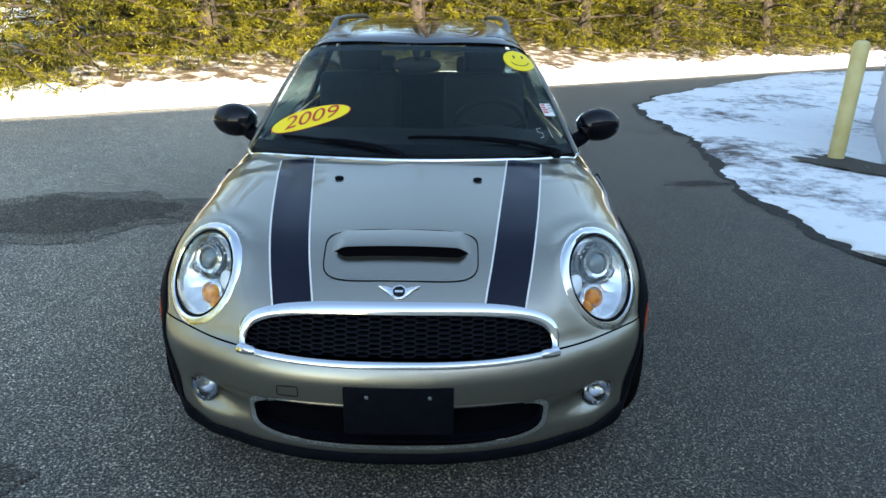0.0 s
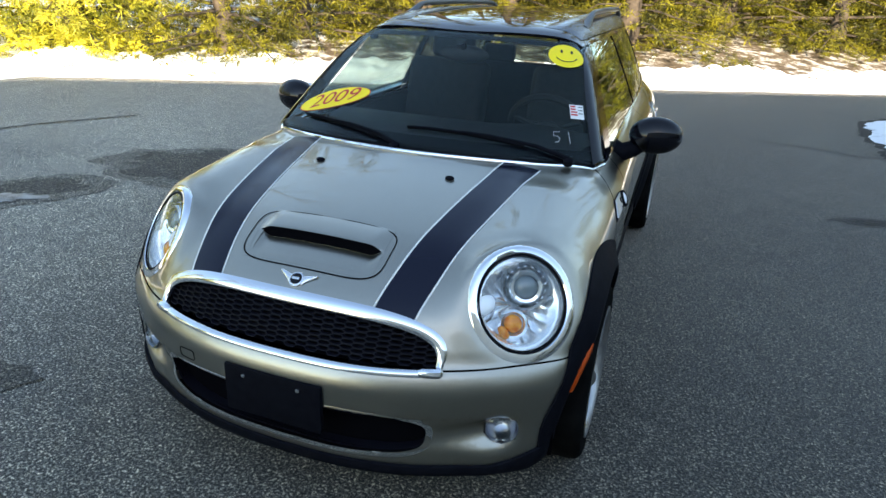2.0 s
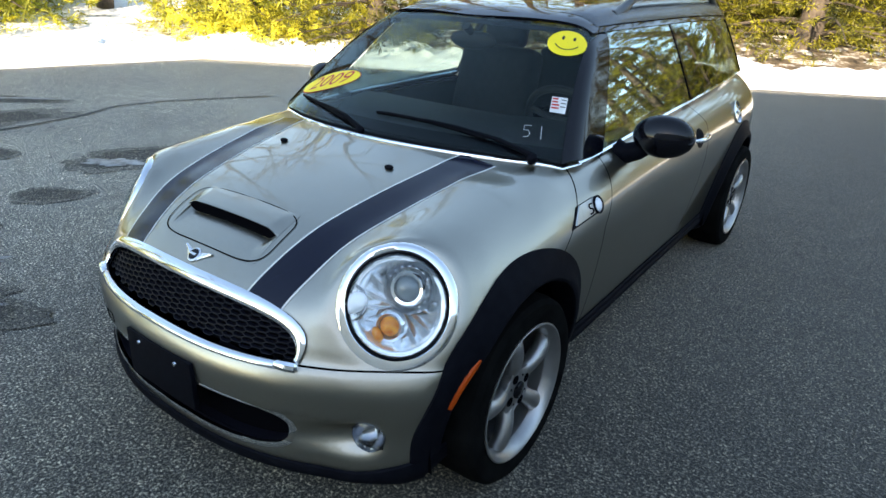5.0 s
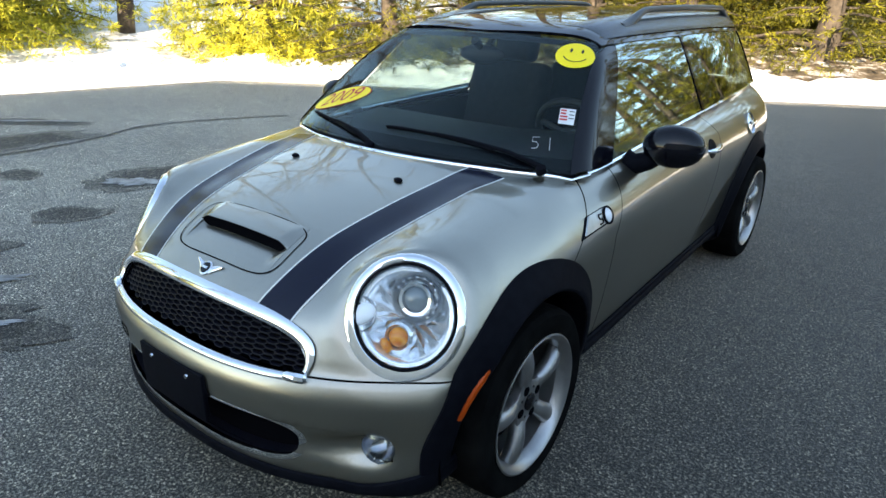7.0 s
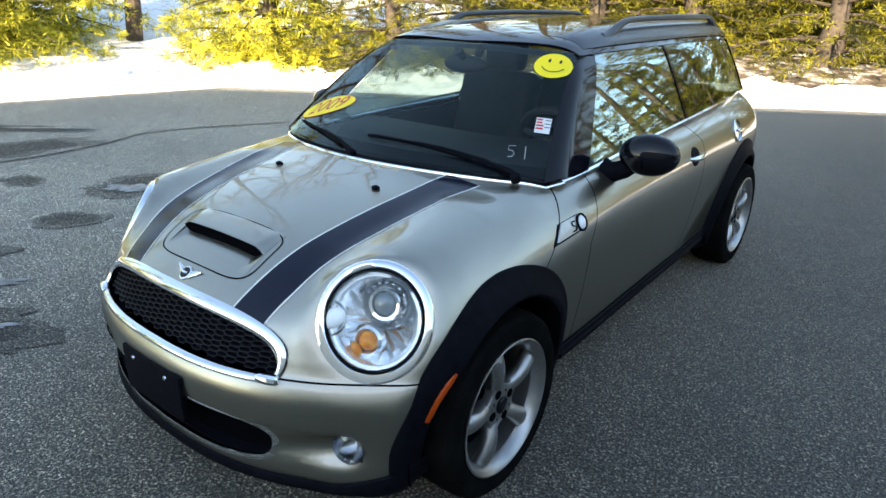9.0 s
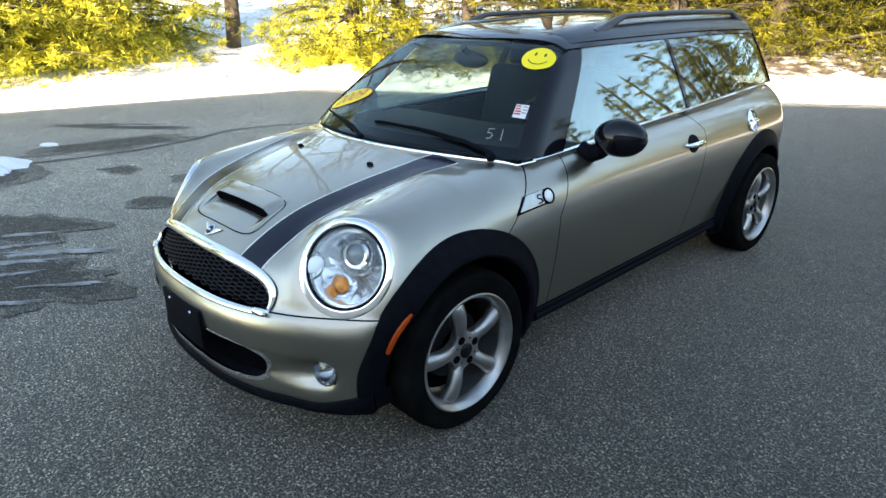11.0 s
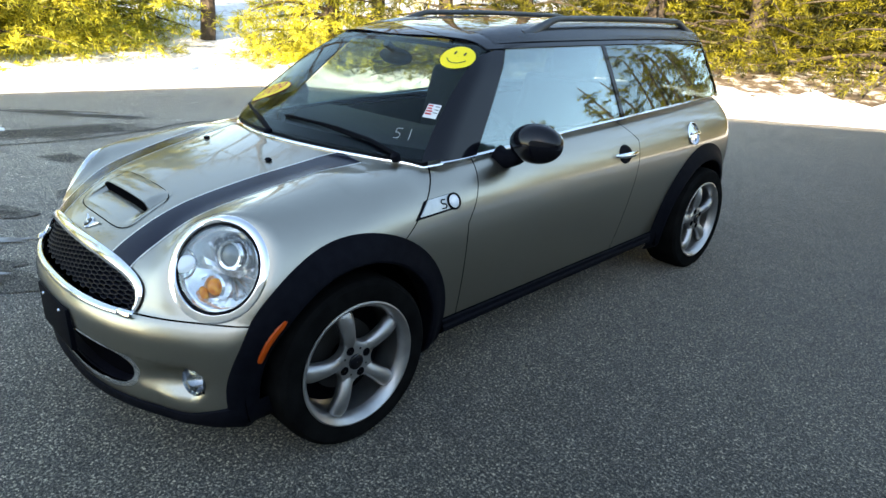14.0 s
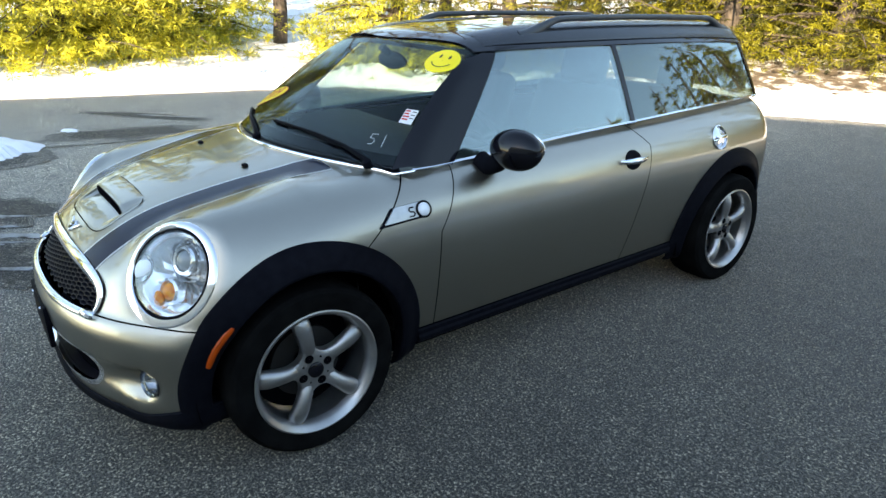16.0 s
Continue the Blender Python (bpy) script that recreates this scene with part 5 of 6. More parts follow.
edge = on_top(body, np.stack([k2 * 0.676, 0.168 + 0.545 * (k2 * 0.676) ** 2], -1), 0.004)
edge = np.vstack([[(-0.712, 0.485, 0.914)], edge, [(0.712, 0.485, 0.914)]])
part("scuttle_chrome", tube(edge, 0.0065, 8), CHROME, car, "thin chrome strip along the bonnet edge")

BELT = curve((0.45, 0.914), (0.66, 0.919), (1.285, 0.946), (1.72, 0.960), (2.13, 0.974), (3.05, 0.990))
GUT = curve((0.90, 1.300), (1.3, 1.312), (1.8, 1.316), (2.5, 1.310), (3.05, 1.292))
yq = lambda a, b, n=24: np.linspace(a, b, n)
F_BOT = np.stack([yq(0.66, 1.748), BELT(yq(0.66, 1.748)) + 0.006], -1)
F_TOP = np.stack([yq(1.035, 1.753), GUT(yq(1.035, 1.753)) - 0.004], -1)
R_BOT = np.stack([yq(1.768, 3.0), BELT(yq(1.768, 3.0)) + 0.006], -1)
R_TOP = np.stack([yq(1.770, 2.945), GUT(yq(1.770, 2.945)) - 0.004], -1)
for sx, s in ((1, "left"), (-1, "right")):
    w = part("side_window", patch(F_BOT, F_TOP, 24, 12, "side", 0.0, 0.004, sx), GLASS_SIDE, made["door", s], "clear side window")
    w.visible_shadow = False
    w = part("rear_side_window", patch(R_BOT, R_TOP, 24, 12, "side", 0.0, 0.004, sx), GLASS_DARK, car, "tinted rear side window")
    w.visible_shadow = False
    # pillars
    a_in = on_front(cabin, np.stack([np.linspace(ws_x0 - 0.008, ws_x1 - 0.004, 20), np.linspace(0.918, 1.312, 20)], -1), 0.006)
    a_out = on_side(cabin, lines([F_BOT[0] + (-0.005, -0.012)], [F_TOP[0] + (0.005, 0.01)], 1, 20)[:, 0], 1, 0.006)
    rows = []
    for t in np.linspace(0, 1, 9):
        Q = settle_on(cabin, a_in + (a_out - a_in) * t, 4)
        rows.append(Q + unit(grad(cabin, Q)) * 0.006)
    vf = grid(np.array(rows), flip=True)
    part("front_pillar", vf if sx > 0 else mirrored(vf), BLACK_GLOSS, car, "gloss black front pillar")
    part("middle_pillar", patch(np.stack([F_BOT[-1] - (0.004, 0.01), R_BOT[0] + (0.006, -0.01)]), np.stack([F_TOP[-1] - (0.004, -0.01), R_TOP[0] + (0.006, 0.01)]), 4, 12, "side", 0.004, 0.03, sx), BLACK_GLOSS, car)
    c_in = np.stack([R_BOT[-1] + (-0.004, -0.012), R_TOP[-1] + (-0.004, 0.012)])
    c_out = np.stack([(3.035, 0.985), (2.985, 1.305)])
    part("rear_pillar", patch(c_in, c_out, 12, 5, "side", 0.004, 0.02, sx), BLACK_GLOSS, car, "black rear pillar")
    # chrome belt moulding
    yb = yq(0.475, 3.03, 60)
    Q = on_side(cabin, np.stack([yb, BELT(yb) + 0.012], -1), 1, 0.0)
    Q[:, 2] -= 0.010
    B0 = on_side(body, np.stack([yb, np.minimum(BELT(yb) - 0.012, 0.99)], -1), 1, 0.002)
    rows = [Q + (0.004, 0, 0.008), Q + (0.012, 0, 0.002), (Q + B0) / 2 + (0.008, 0, 0.002), B0]
    vf = grid(np.array(rows), flip=True)
    part("belt_moulding", vf if sx > 0 else mirrored(vf), CHROME, car, "chrome belt moulding")

# rear screen
kr = np.linspace(-1, 1, 21)
Gr = lines(np.stack([kr * 0.50, 0 * kr + 1.0], -1), np.stack([kr * 0.42, 0 * kr + 1.30], -1), 21, 10)
Pr = np.stack([Gr[..., 0], np.full(Gr.shape[:2], 4.0), Gr[..., 1]], -1)
Pr = cast(cabin, Pr, (0, -1, 0), 0, 2.5)
part("rear_screen", solid(Pr, unit(grad(cabin, Pr)), 0.004), GLASS_DARK, car, "rear door glass").visible_shadow = False
part("rear_centre_post", box((0, 3.09, 1.14), (0.05, 0.03, 0.36), 0.01, Euler((0.24, 0, 0)).to_matrix()), BLACK_GLOSS, car)

# roof: rays from an axis inside the cabin
th = np.radians(np.concatenate([np.linspace(-65.0, 65.0, 61)]))
vv = np.linspace(0, 1, 60)
P = []
for v in vv:
    row = []
    for a in th:
        s = a / th[-1]
        row.append((0, (0.835 + 0.085 * s * s) * (1 - v) + (3.03 - 0.03 * s * s) * v, 1.06))
    row = np.array(row)
    d = np.stack([np.sin(th), 0 * th, np.cos(th)], -1)
    P.append(cast(cabin, row + d * 1.0, -d, 0, 0.95, 60))
P = np.array(P)
N = unit(grad(cabin, P))
part("roof", solid(P + N * 0.005, N, 0.012), ROOF, car, "glossy black roof panel")

# roof rails: slim bars that sink into the roof at both ends
for sx in (1, -1):
    y = np.linspace(1.20, 2.88, 70)
    R = on_top(cabin, np.stack([sx * (0.456 - 0.05 * np.clip(y - 2.0, 0, 1) ** 2), y], -1), 0.0)
    q = np.clip(np.minimum((y - 1.20) / 0.28, (2.88 - y) / 0.22), 0, 1)
    q = q * q * (3 - 2 * q)
    R[:, 2] += -0.004 + 0.066 * q
    part("roof_rail", tube(R, 0.0125 + 0.014 * (1 - q), 12, squash=1.1), RAIL, car, "slim satin black roof rail")


# ---- door mirrors ----
def door_mirror(sx):
    m = (lambda vf: vf) if sx > 0 else mirrored
    c = np.array((0.868, 0.835, 0.975))
    u = ball(c, (0.110, 0.078, 0.070), 32, 20, axis=(0.25, -1, 0.05), up=(0, 0, 1))
    h = part("door_mirror", m(u), BLACK_GLOSS, car, "gloss black door mirror")
    part("mirror_glass", m(ball(c + np.array((-0.012, 0.055, 0.0)), (0.092, 0.062, 0.016), 28, 10, axis=(-0.2, 1, 0.0), up=(0, 0, 1))), CHROME, h, "mirror glass")
    part("mirror_foot", m(tube([(0.705, 0.80, 0.905), (0.745, 0.805, 0.895), (0.785, 0.82, 0.912), (0.82, 0.83, 0.945)], [0.045, 0.040, 0.036, 0.038], 14)), CLAD, h)


door_mirror(1)
door_mirror(-1)


# ---- wheels ----
def wheel(hy, sx):
    X = np.array((sx, 0, 0.0))
    c = np.array((sx * 0.735, hy, HUB_Z))
    tyre = [(0.222, -0.095), (0.255, -0.103), (0.288, -0.100), (0.302, -0.088), (0.3075, -0.06), (0.308, 0.0), (0.3075, 0.06), (0.302, 0.088), (0.288, 0.101), (0.255, 0.104), (0.226, 0.097), (0.222, 0.09)]
    w = part("wheel", revolve([(0.214, 0.086), (0.226, 0.097), (0.229, 0.103), (0.224, 0.105), (0.213, 0.098), (0.204, 0.082), (0.198, 0.062)], c, X, 64), ALLOY, car, "five-spoke silver alloy wheel")
    part("tyre", revolve(tyre, c, X, 72), RUBBER, w, "black rubber tyre")
    part("barrel", revolve([(0.212, -0.09), (0.196, -0.03), (0.198, 0.0), (0.200, 0.064)], c, X, 48), ALLOY, w)
    part("brake_disc", revolve([(0.13, 0.0), (0.13, 0.02), (0.05, 0.022)], c - X * 0.02, X, 40), CAST, w)
    part("barrel_back", revolve([(0.19, -0.03), (0.03, -0.03)], c, X, 40), DARK, w)
    first = math.radians(90 + (12 if hy == 0 else 7))
    wide_at = curve((0, 0.030), (0.2, 0.0262), (0.5, 0.0285), (0.78, 0.0325), (0.92, 0.030), (1.0, 0.024))
    high_at = curve((0, 0.074), (0.25, 0.088), (0.55, 0.094), (0.8, 0.090), (0.93, 0.082), (1.0, 0.070))
    for i in range(5):
        a = first + math.radians(72 * i)
        r = np.array((0, math.cos(a), math.sin(a)))
        q = np.array((0, -math.sin(a), math.cos(a)))
        rows = []
        for k in np.linspace(0, 1, 17):
            half, crest = float(wide_at(k)), float(high_at(k))
            row = []
            for b in np.linspace(0, 2 * np.pi, 18, endpoint=False):
                row.append(c + r * (0.058 + 0.153 * k) + q * half * math.cos(b) + X * (crest - 0.027 + 0.027 * math.copysign(abs(math.sin(b)) ** 0.85, math.sin(b))))
            rows.append(row)
        part("spoke", grid(np.array(rows), closed_u=True, flip=sx < 0), ALLOY, w)
    # hub plate, drawn out in webs towards the spokes
    th = np.linspace(0, 2 * np.pi, 100, endpoint=False)
    web = (0.5 + 0.5 * np.cos(5 * (th - first))) ** 1.6
    rows = []
    for k, dx in ((0.02, 0.076), (0.55, 0.0755), (0.9, 0.0735), (0.98, 0.0705), (1.0, 0.066), (1.0, 0.04)):
        R = k * (0.071 + 0.034 * web)
        rows.append(np.stack([c[0] + sx * dx + 0 * th, hy + R * np.cos(th), HUB_Z + R * np.sin(th)], -1))
    part("hub", grid(np.array(rows), closed_u=True, flip=sx < 0), ALLOY, w)
    part("hub_cap", revolve([(0.001, 0.085), (0.024, 0.084), (0.028, 0.081), (0.0295, 0.074)], c, X, 28), BLACK_GLOSS, w, "black hub cap")
    for i in range(4):
        a = math.radians(24 + 90 * i)
        p = c + np.array((0, math.cos(a), math.sin(a))) * 0.0505
        part("lug_hole", revolve([(0.001, 0.0768), (0.0150, 0.0768), (0.0165, 0.074)], p, X, 16), DARK, w)
        p = c + np.array((0, math.cos(a + 0.7), math.sin(a + 0.7))) * 0.049
        part("pin_hole", revolve([(0.001, 0.0768), (0.0035, 0.0768), (0.0042, 0.074)], p, X, 8), DARK, w)


CAST = material("cast_iron", (0.03, 0.028, 0.026), 0.6, 0.6)
for hy in (0.0, BASE):
    for sx in (1, -1):
        wheel(hy, sx)


# ---- fittings on the car ----
def side_poly(field, pts, off, sx, t=0.004, n=None):
    """A thin raised plate on the flank from a closed outline (y, z)."""
    L = np.array(pts, float)
    c = L.mean(0)
    rows = [on_side(field, c + (L - c) * k, 1, off * (1 if k < 0.97 else 0.3)) for k in (1.0, 0.96, 0.6, 0.02)]
    vf = grid(np.array(rows), closed_u=True)
    return vf if sx > 0 else mirrored(vf)


def round_poly(pts, r=0.012, n=5):
    pts = np.array(pts, float)
    out = []
    for i in range(len(pts)):
        a, b, c = pts[i - 1], pts[i], pts[(i + 1) % len(pts)]
        p, q = b + unit(a - b) * r, b + unit(c - b) * r
        for t in np.linspace(0, 1, n):
            out.append((1 - t) ** 2 * p + 2 * t * (1 - t) * b + t * t * q)
    return np.array(out)


for sx, s in ((1, "left"), (-1, "right")):
    m = (lambda vf: vf) if sx > 0 else mirrored
    # side repeater plate behind the bonnet edge
    outline = round_poly([(0.268, 0.757), (0.330, 0.815), (0.455, 0.822), (0.488, 0.800), (0.455, 0.768)], 0.008)
    surround = part("repeater_plate", side_poly(body, outline, 0.004, sx), CLAD, car, "side repeater in a satin silver plate")
    inset = (outline - outline.mean(0)) * 0.84 + outline.mean(0) + (0.002, 0.003)
    part("plate", side_poly(body, inset, 0.008, sx), SATIN, surround)
    c = on_side(body, np.array([[0.458, 0.795]]), 1, 0.006)[0]
    n = unit(grad(body, c[None]))[0]
    part("repeater_ring", m(revolve([(0.031, -0.004), (0.032, 0.006), (0.028, 0.009), (0.025, 0.006)], c, n, 28)), CLAD, surround)
    part("repeater", m(ball(c, (0.026, 0.026, 0.012), 20, 10, axis=n)), BULB, surround, "frosted round repeater")
    q = np.array([(0.418, 0.806), (0.402, 0.806), (0.398, 0.800), (0.402, 0.794), (0.416, 0.792), (0.420, 0.785), (0.414, 0.779), (0.396, 0.779)])
    part("plate_mark", m(tube(on_side(body, q, 1, 0.009), 0.0028, 6, up=(1, 0, 0))), CLAD, surround, "dark curved mark")
    # amber marker on the arch trim
    k = np.linspace(0, 1, 8)
    a = np.stack([0.8335 + 0 * k, -0.268 - 0.078 * k - 0.012 * np.sin(np.pi * k), 0.560 - 0.130 * k], -1)
    ctr = []
    for row in a:
        turn = math.degrees(math.atan2(row[2] - HUB_Z, row[1] - 0.012))
        ctr.append(on_side(body, np.array([[row[1], row[2]]]), 1, 0.0)[0] + (float(stands_out(turn)) * 0.75, 0, 0))
    ctr = np.array(ctr)
    part("side_marker", m(tube(ctr, [0.009] + [0.0115] * 6 + [0.009], 8, up=(1, 0, 0))), AMBER_DARK, car, "amber side marker")
    # door handle, with a flat black oval for the shade in its recess
    t = np.linspace(0, 2 * np.pi, 32, endpoint=False)
    rec = part("handle_recess_shade", side_poly(body, np.stack([1.665 + 0.060 * np.cos(t), 0.812 + 0.044 * np.sin(t)], -1), 0.0015, sx), CLAD, made["door", s])
    yy = np.linspace(1.565, 1.752, 16)
    C = on_side(body, np.stack([yy, 0.816 + 0 * yy], -1), 1, 0.0)
    C[:, 0] += 0.008 + 0.026 * np.sin(np.pi * np.clip(np.linspace(0, 1, 16), 0, 1)) ** 0.5
    part("door_handle", m(tube(C, 0.004 + 0.010 * np.sin(np.pi * np.linspace(0.06, 0.94, 16)) ** 0.5, 10, squash=0.8, up=(1, 0, 0))), CHROME, made["door", s], "chrome door handle")
    # lower door crease: sill strip
    yy = np.linspace(0.46, 2.11, 40)
    rows = [on_side(body, np.stack([yy, zz + 0 * yy], -1), 1, o) for zz, o in ((0.298, 0.002), (0.294, 0.010), (0.278, 0.012), (0.270, 0.020), (0.254, 0.022), (0.242, 0.012), (0.239, -0.06))]
    part("sill_trim", m(grid(np.array(rows), flip=True)), CLAD, car, "black plastic sill trim")

# fuel cap, left side only
c = on_side(body, np.array([[2.40, 0.833]]), 1, 0.0)[0]
n = unit(grad(body, c[None]))[0]
cap = part("fuel_cap", revolve([(0.064, -0.002), (0.066, 0.005), (0.060, 0.007), (0.055, -0.004)], c, n, 36), CHROME, car, "chrome fuel cap")
part("cap_dish", revolve([(0.056, -0.002), (0.040, 0.004), (0.001, 0.012)], c, n, 32), CHROME, cap)
part("cap_grip", box(c + n * 0.018, (0.012, 0.082, 0.020), 0.006, Matrix(((n[0], 0, -n[2]), (0, 1, 0), (n[2], 0, n[0])))), CHROME, cap)

# small blank cover on the bumper
L = round_poly([(-0.352, 0.430), (-0.352, 0.462), (-0.288, 0.468), (-0.288, 0.434)], 0.008)
part("tow_cover_gap", tube(on_front(body, np.vstack([L, L[:1]]), 0.0008), 0.0013, 5), DARK, made["front_bumper", ""])


# ---- on the windscreen ----
def frame_on(p):
    p = settle_on(cabin, np.array([p], float), 6)[0]
    n = unit(grad(cabin, p[None]))[0]
    u = unit(np.cross((0, 0, 1.0), n))
    return p, u, np.cross(n, u), n


def lay(p, pts, turn, off):
    """Flat outline points laid on the glass round p."""
    p, u, v, n = frame_on(p)
    a = radians(turn)
    q = np.asarray(pts, float)
    x, y = q[..., 0] * math.cos(a) - q[..., 1] * math.sin(a), q[..., 0] * math.sin(a) + q[..., 1] * math.cos(a)
    Q = p + x[..., None] * u + y[..., None] * v
    Q = settle_on(cabin, Q, 4)
    return Q + unit(grad(cabin, Q)) * off


def disc_on(p, rx, ry, turn, off, n=48):
    t = np.linspace(0, 2 * np.pi, n, endpoint=False)
    rows = [lay(p, np.stack([rx * k * np.cos(t), ry * k * np.sin(t)], -1), turn, off) for k in (1.0, 0.66, 0.33, 0.01)]
    return grid(np.array(rows), closed_u=True)


def letters(text, size, shear=0.0):
    cu = bpy.data.curves.new("lettering", "FONT")
    cu.body, cu.size, cu.align_x, cu.align_y, cu.shear = text, size, "CENTER", "CENTER", shear
    cu.resolution_u = 6
    ob = bpy.data.objects.new("lettering", cu)
    me = ob.to_mesh()
    v = np.array([tuple(w.co) for w in me.vertices])
    f = [tuple(p.vertices) for p in me.polygons]
    ob.to_mesh_clear()
    bpy.data.objects.remove(ob)
    bpy.data.curves.remove(cu)
    return v, f


SMILE = (0.462, 0.80, 1.250)
smile = part("round_sticker", disc_on(SMILE, 0.074, 0.074, 0, 0.0055), YELLOW, car, "round yellow sticker with a drawn smile")
for ex in (-0.020, 0.022):
    t = np.linspace(0, 2 * np.pi, 16, endpoint=False)
    pts = np.stack([ex + 0.005 * np.cos(t), 0.024 + 0.012 * np.sin(t)], -1)
    part("eye", (lay(SMILE, pts, -8, 0.0068), [tuple(range(16))]), INK, smile)
a = np.radians(np.linspace(205, 335, 24))
rows = [lay(SMILE, np.stack([r * np.cos(a), r * np.sin(a) + 0.006], -1), -8, 0.0068) for r in (0.044, 0.0485)]
part("mouth", grid(np.array(rows)), INK, smile)

YEAR = (-0.430, 0.44, 1.053)
y_out = part("year_sticker", disc_on(YEAR, 0.177, 0.061, 27, 0.0050), RED, car, "oval yellow year sticker with red numerals")
part("face", disc_on(YEAR, 0.173, 0.058, 27, 0.0062), YELLOW, y_out)
v, f = letters("2009", 0.106, 0.25)
v = v * np.array((1.12, 1, 1))
part("numerals", (lay(YEAR, v[:, :2], 27, 0.0074), f), RED, y_out, smooth=0)

TAG = (0.573, 0.555, 1.082)
tag = part("price_tag", grid(np.array([lay(TAG, np.stack([np.linspace(-0.027, 0.027, 5), 0 * np.linspace(0, 1, 5) + yy], -1), -6, 0.005) for yy in (-0.036, 0, 0.036)])), PAPER, car, "small white and red paper tag inside the screen")
for i in range(4):
    part("tag_bar", grid(np.array([lay(TAG, np.array([(-0.024, yy), (0.002 if i > 1 else -0.004, yy)]), -6, 0.0062) for yy in (0.030 - 0.014 * i, 0.022 - 0.014 * i)])), RED, tag)
for i in range(3):
    part("tag_bar", grid(np.array([lay(TAG, np.array([(0.006, yy), (0.024, yy)]), -6, 0.0062) for yy in (0.026 - 0.016 * i, 0.022 - 0.016 * i)])), INK, tag)
MARK = (0.548, 0.43, 1.004)
# number drawn with a thin grease pencil
strokes = [[(-0.006, 0.026), (-0.030, 0.024), (-0.031, 0.004), (-0.016, 0.004), (-0.008, -0.008), (-0.014, -0.022), (-0.030, -0.025)], [(0.028, 0.027), (0.030, -0.027)]]
number = None
for st in strokes:
    Q = lay(MARK, np.array(st), -4, 0.0052)
    ob = part("pencil_stroke", tube(Q, 0.0011, 5), PAPER, car if number is None else number, "thin white grease-pencil number")
    number = number or ob


# wipers
def wiper(p0, p1, pivot):
    k = np.linspace(0, 1, 18)[:, None]
    B = settle_on(cabin, np.array(p0) * (1 - k) + np.array(p1) * k, 5)
    N = unit(grad(cabin, B))
    w = part("wiper", tube(B + N * 0.014, [0.003] + [0.0055] * 16 + [0.003], 6), CLAD, car, "black windscreen wiper")
    part("wiper_rubber", tube(B + N * 0.006, 0.004, 5), RUBBER, w)
    mid = (B + N * 0.03)[8]
    q = np.array(pivot)
    arm = [q + (0, 0, 0.012), q * 0.7 + mid * 0.3 + (0, 0, 0.022), q * 0.3 + mid * 0.7 + (0, 0, 0.010), mid - N[8] * 0.012]
    part("wiper_arm", tube(arm, [0.010, 0.008, 0.006, 0.005], 8), CLAD, w)
    part("wiper_pivot", revolve([(0.018, -0.01), (0.018, 0.012), (0.010, 0.018), (0.001, 0.019)], q, (0, -0.4, 1), 16), CLAD, w)


wiper((-0.015, 0.275, 1.000), (0.43, 0.325, 0.972), (0.595, 0.355, 0.934))
wiper((-0.53, 0.385, 0.985), (-0.12, 0.225, 0.960), (-0.035, 0.196, 0.946))

# raised roof side fairings under the rails
for sx in (1, -1):
    m = (lambda vf: vf) if sx > 0 else mirrored
    yy = np.linspace(0.985, 2.985, 60)
    e = np.clip(np.minimum((yy - 0.985) / 0.22, (2.985 - yy) / 0.15), 0, 1) ** 0.6
    rows = []
    for ang, o in ((62.5, 0.008), (61, 0.014), (58.5, 0.019), (55.5, 0.022), (52.5, 0.021), (49.5, 0.014), (47, 0.0045)):
        a = radians(ang)
        dvec = np.array((math.sin(a), 0, math.cos(a)))
        Q = cast(cabin, np.stack([0 * yy, yy, 0 * yy + 1.06], -1) + dvec, -dvec, 0, 0.95, 60)
        rows.append(Q + unit(grad(cabin, Q)) * (0.006 + (o - 0.004) * e[:, None]))
    part("roof_fairing", m(grid(np.array(rows))), FAIRING, car, "raised black roof side panel")

# ---- cabin ----
prof = [(0.42, 0.84), (0.50, 0.915), (0.62, 0.945), (0.82, 0.950), (0.95, 0.925), (1.00, 0.86), (0.97, 0.74), (0.93, 0.55), (0.80, 0.5)]
xs = np.linspace(-0.66, 0.66, 25)
rows = [[(x * (0.80 + 0.20 * min(1, (y - 0.42) / 0.3)), y + 0.10 * (x / 0.66) ** 2, z - 0.02 * (x / 0.66) ** 2 + 0.018 * math.exp(-((x - 0.36) / 0.13) ** 2) * (0.7 < y < 0.96)) for x in xs] for y, z in prof]
part("dashboard", grid(np.array(rows)), DASH, car, "dark moulded dashboard")
t = np.linspace(0, 2 * np.pi, 40, endpoint=False)
SW_C, SW_N = np.array((0.365, 1.075, 0.905)), unit(np.array((0, 0.86, 0.50)))
u, v_, _ = basis(SW_N)
wheel_ring = [[SW_C + (0.183 + 0.016 * math.cos(b)) * (u * math.cos(a) + v_ * math.sin(a)) + SW_N * 0.016 * math.sin(b) for b in np.linspace(0, 2 * np.pi, 10, endpoint=False)] for a in t]
sw = part("steering_wheel", grid(np.array(wheel_ring), closed_u=True, closed_v=True), DASH, car, "dark leather steering wheel")
part("steering_boss", ball(SW_C - SW_N * 0.02, (0.075, 0.06, 0.03), 20, 10, axis=SW_N), DASH, sw)
for a in (20, 160, 270):
    part("steering_spoke", tube([SW_C - SW_N * 0.015, SW_C + 0.18 * (u * math.cos(radians(a)) + v_ * math.sin(radians(a)))], 0.014, 8), DASH, sw)


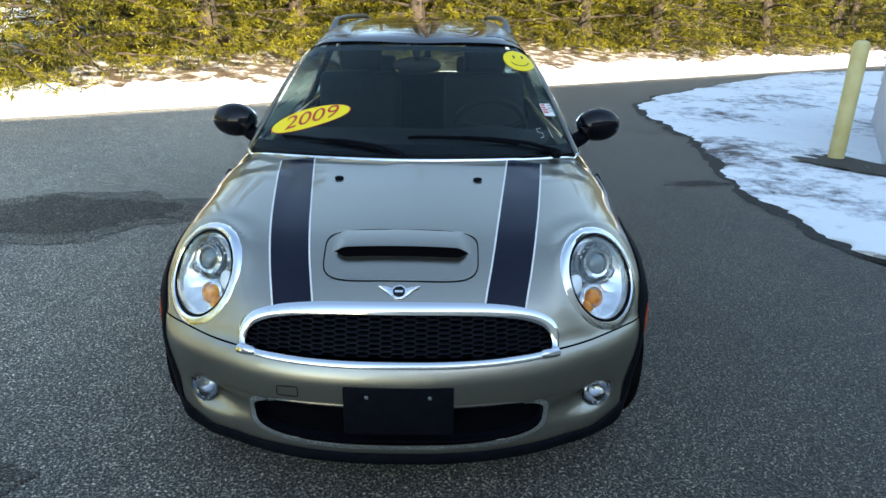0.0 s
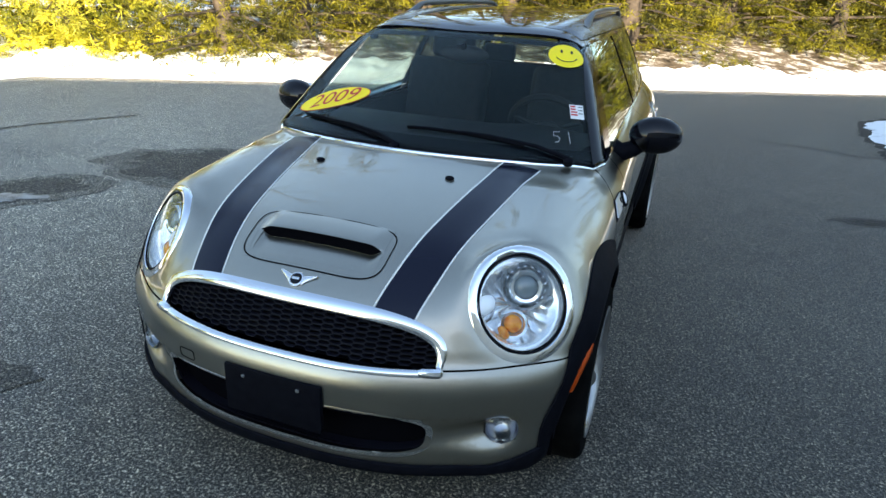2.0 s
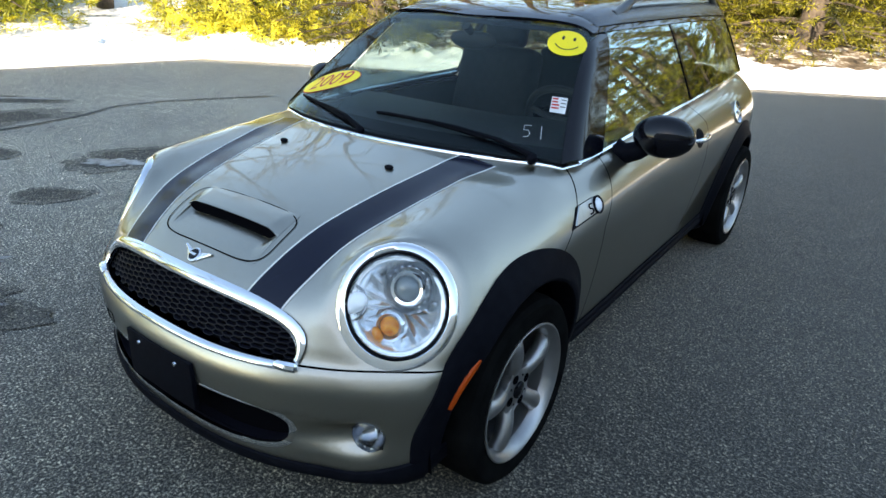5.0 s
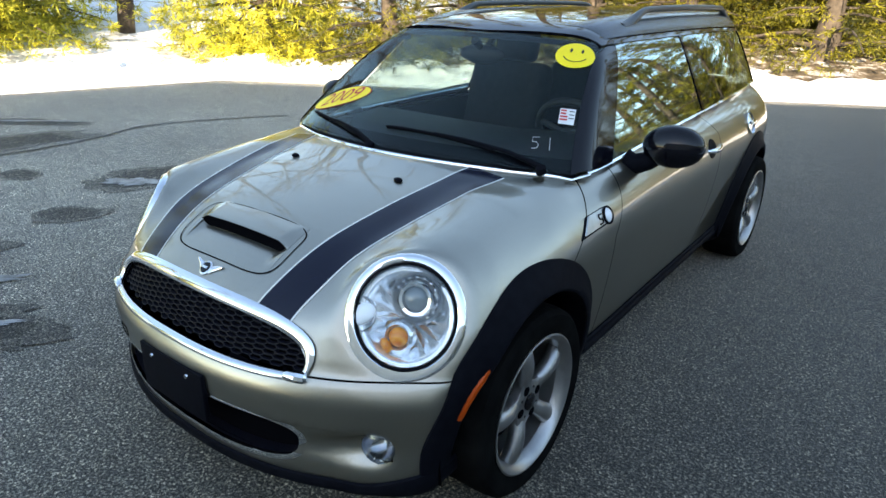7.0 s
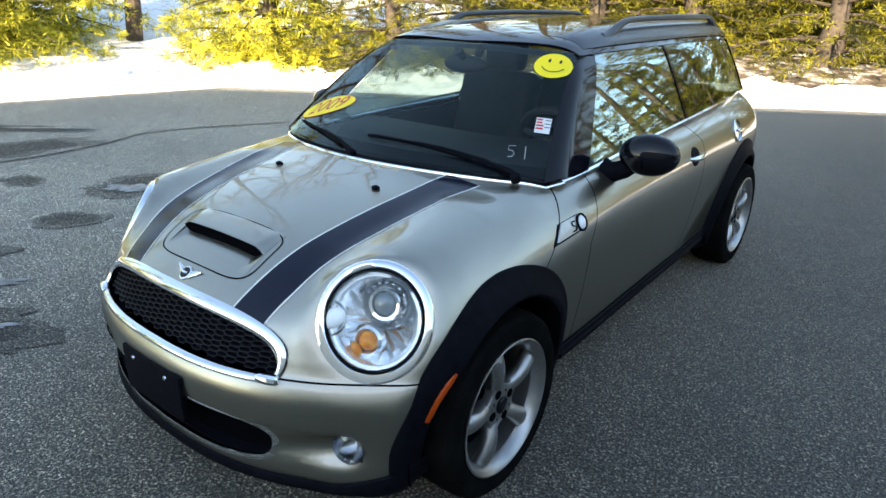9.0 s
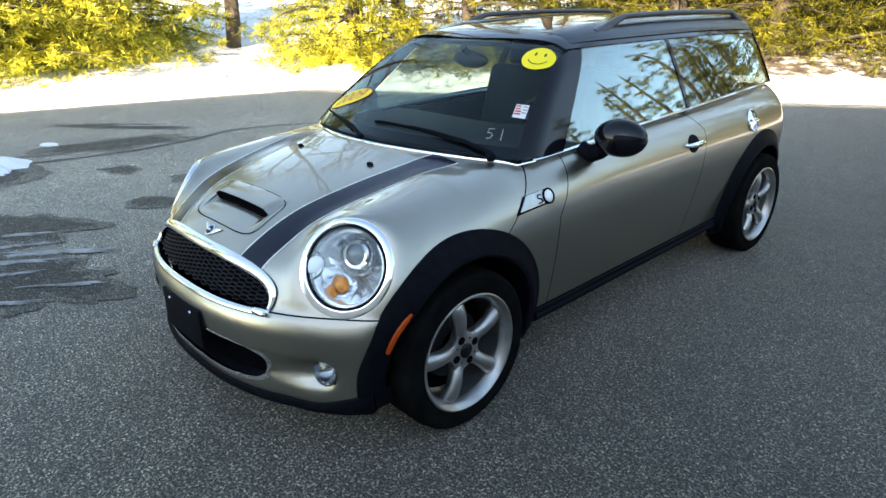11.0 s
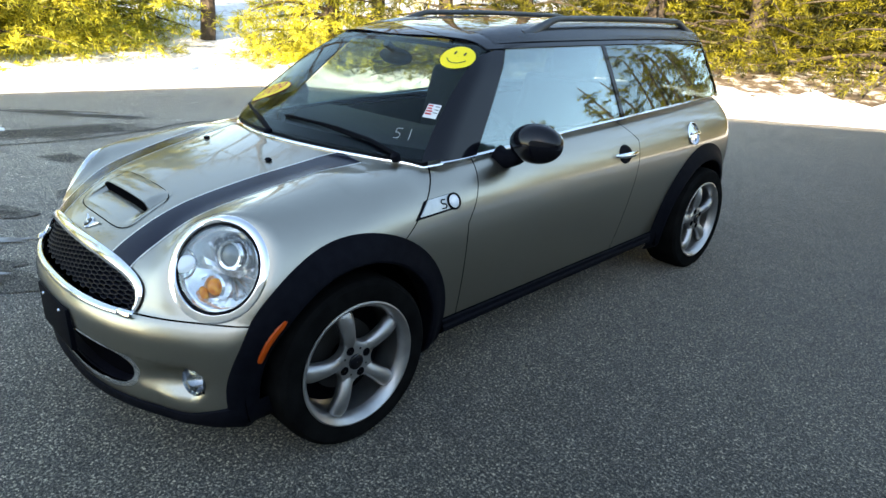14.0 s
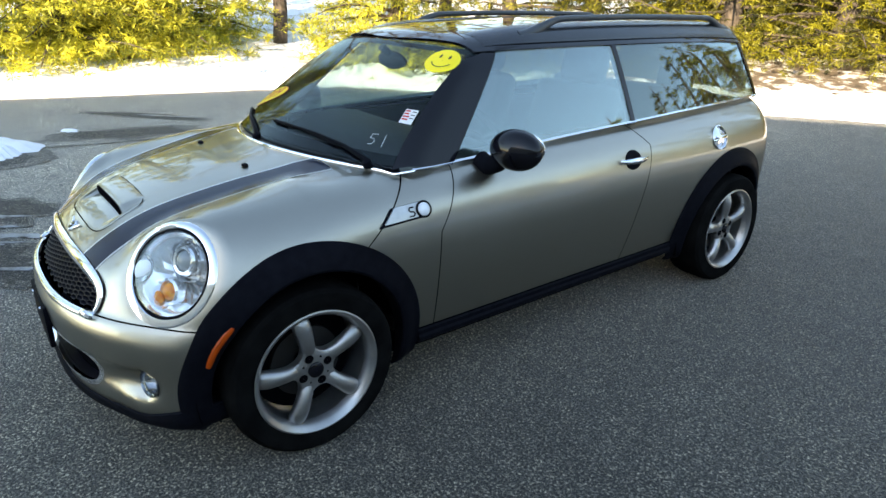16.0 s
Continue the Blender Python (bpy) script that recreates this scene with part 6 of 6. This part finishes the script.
def seat(x, y, wide=0.50):
    s = part("front_seat", box((x, y, 0.50), (wide, 0.52, 0.16), 0.05, seg=3), CLOTH, car, "dark cloth front seat")
    part("backrest", box((x, y + 0.34, 0.82), (wide * 0.96, 0.15, 0.62), 0.06, Euler((radians(-17), 0, 0)).to_matrix(), 4), CLOTH, s)
    part("headrest", box((x, y + 0.455, 1.205), (0.25, 0.10, 0.17), 0.045, Euler((radians(-12), 0, 0)).to_matrix(), 4), CLOTH, s)
    for k in (-0.06, 0.06):
        part("headrest_post", tube([(x + k, y + 0.435, 1.09), (x + k, y + 0.45, 1.15)], 0.006, 6), CHROME, s)


seat(0.37, 1.30)
seat(-0.37, 1.30)
bench = part("rear_seat", box((0, 2.25, 0.52), (1.15, 0.45, 0.16), 0.05, seg=3), CLOTH, car, "dark cloth rear bench")
part("rear_backrest", box((0, 2.52, 0.80), (1.15, 0.14, 0.50), 0.05, Euler((radians(-18), 0, 0)).to_matrix(), 3), CLOTH, bench)
for x in (-0.33, 0.33):
    part("rear_headrest", box((x, 2.60, 1.09), (0.22, 0.08, 0.13), 0.035, Euler((radians(-12), 0, 0)).to_matrix(), 3), CLOTH, bench)
part("cabin_floor", box((0, 1.7, 0.30), (1.36, 2.6, 0.06), 0.01), DASH, car)
for sx, s in ((1, "left"), (-1, "right")):
    part("door_trim", box((sx * 0.675, 1.20, 0.62), (0.05, 1.15, 0.58), 0.02), DASH, made["door", s])
    part("quarter_trim", box((sx * 0.625, 2.32, 0.62), (0.05, 1.0, 0.58), 0.02), DASH, car)
mir = part("inner_mirror", ball((0.0, 0.855, 1.235), (0.115, 0.040, 0.025), 24, 12, axis=(0, -1, -0.1), up=(0, 0, 1)), DASH, car, "dark rear-view mirror")
part("mirror_stem", tube([(0.0, 0.84, 1.265), (0.0, 0.80, 1.295)], [0.014, 0.020], 10), DASH, mir)

for sx in (1, -1):
    part("pillar_cap", ball((sx * 0.486, 0.930, 1.280), (0.020, 0.030, 0.018), 16, 10), CLAD, car)
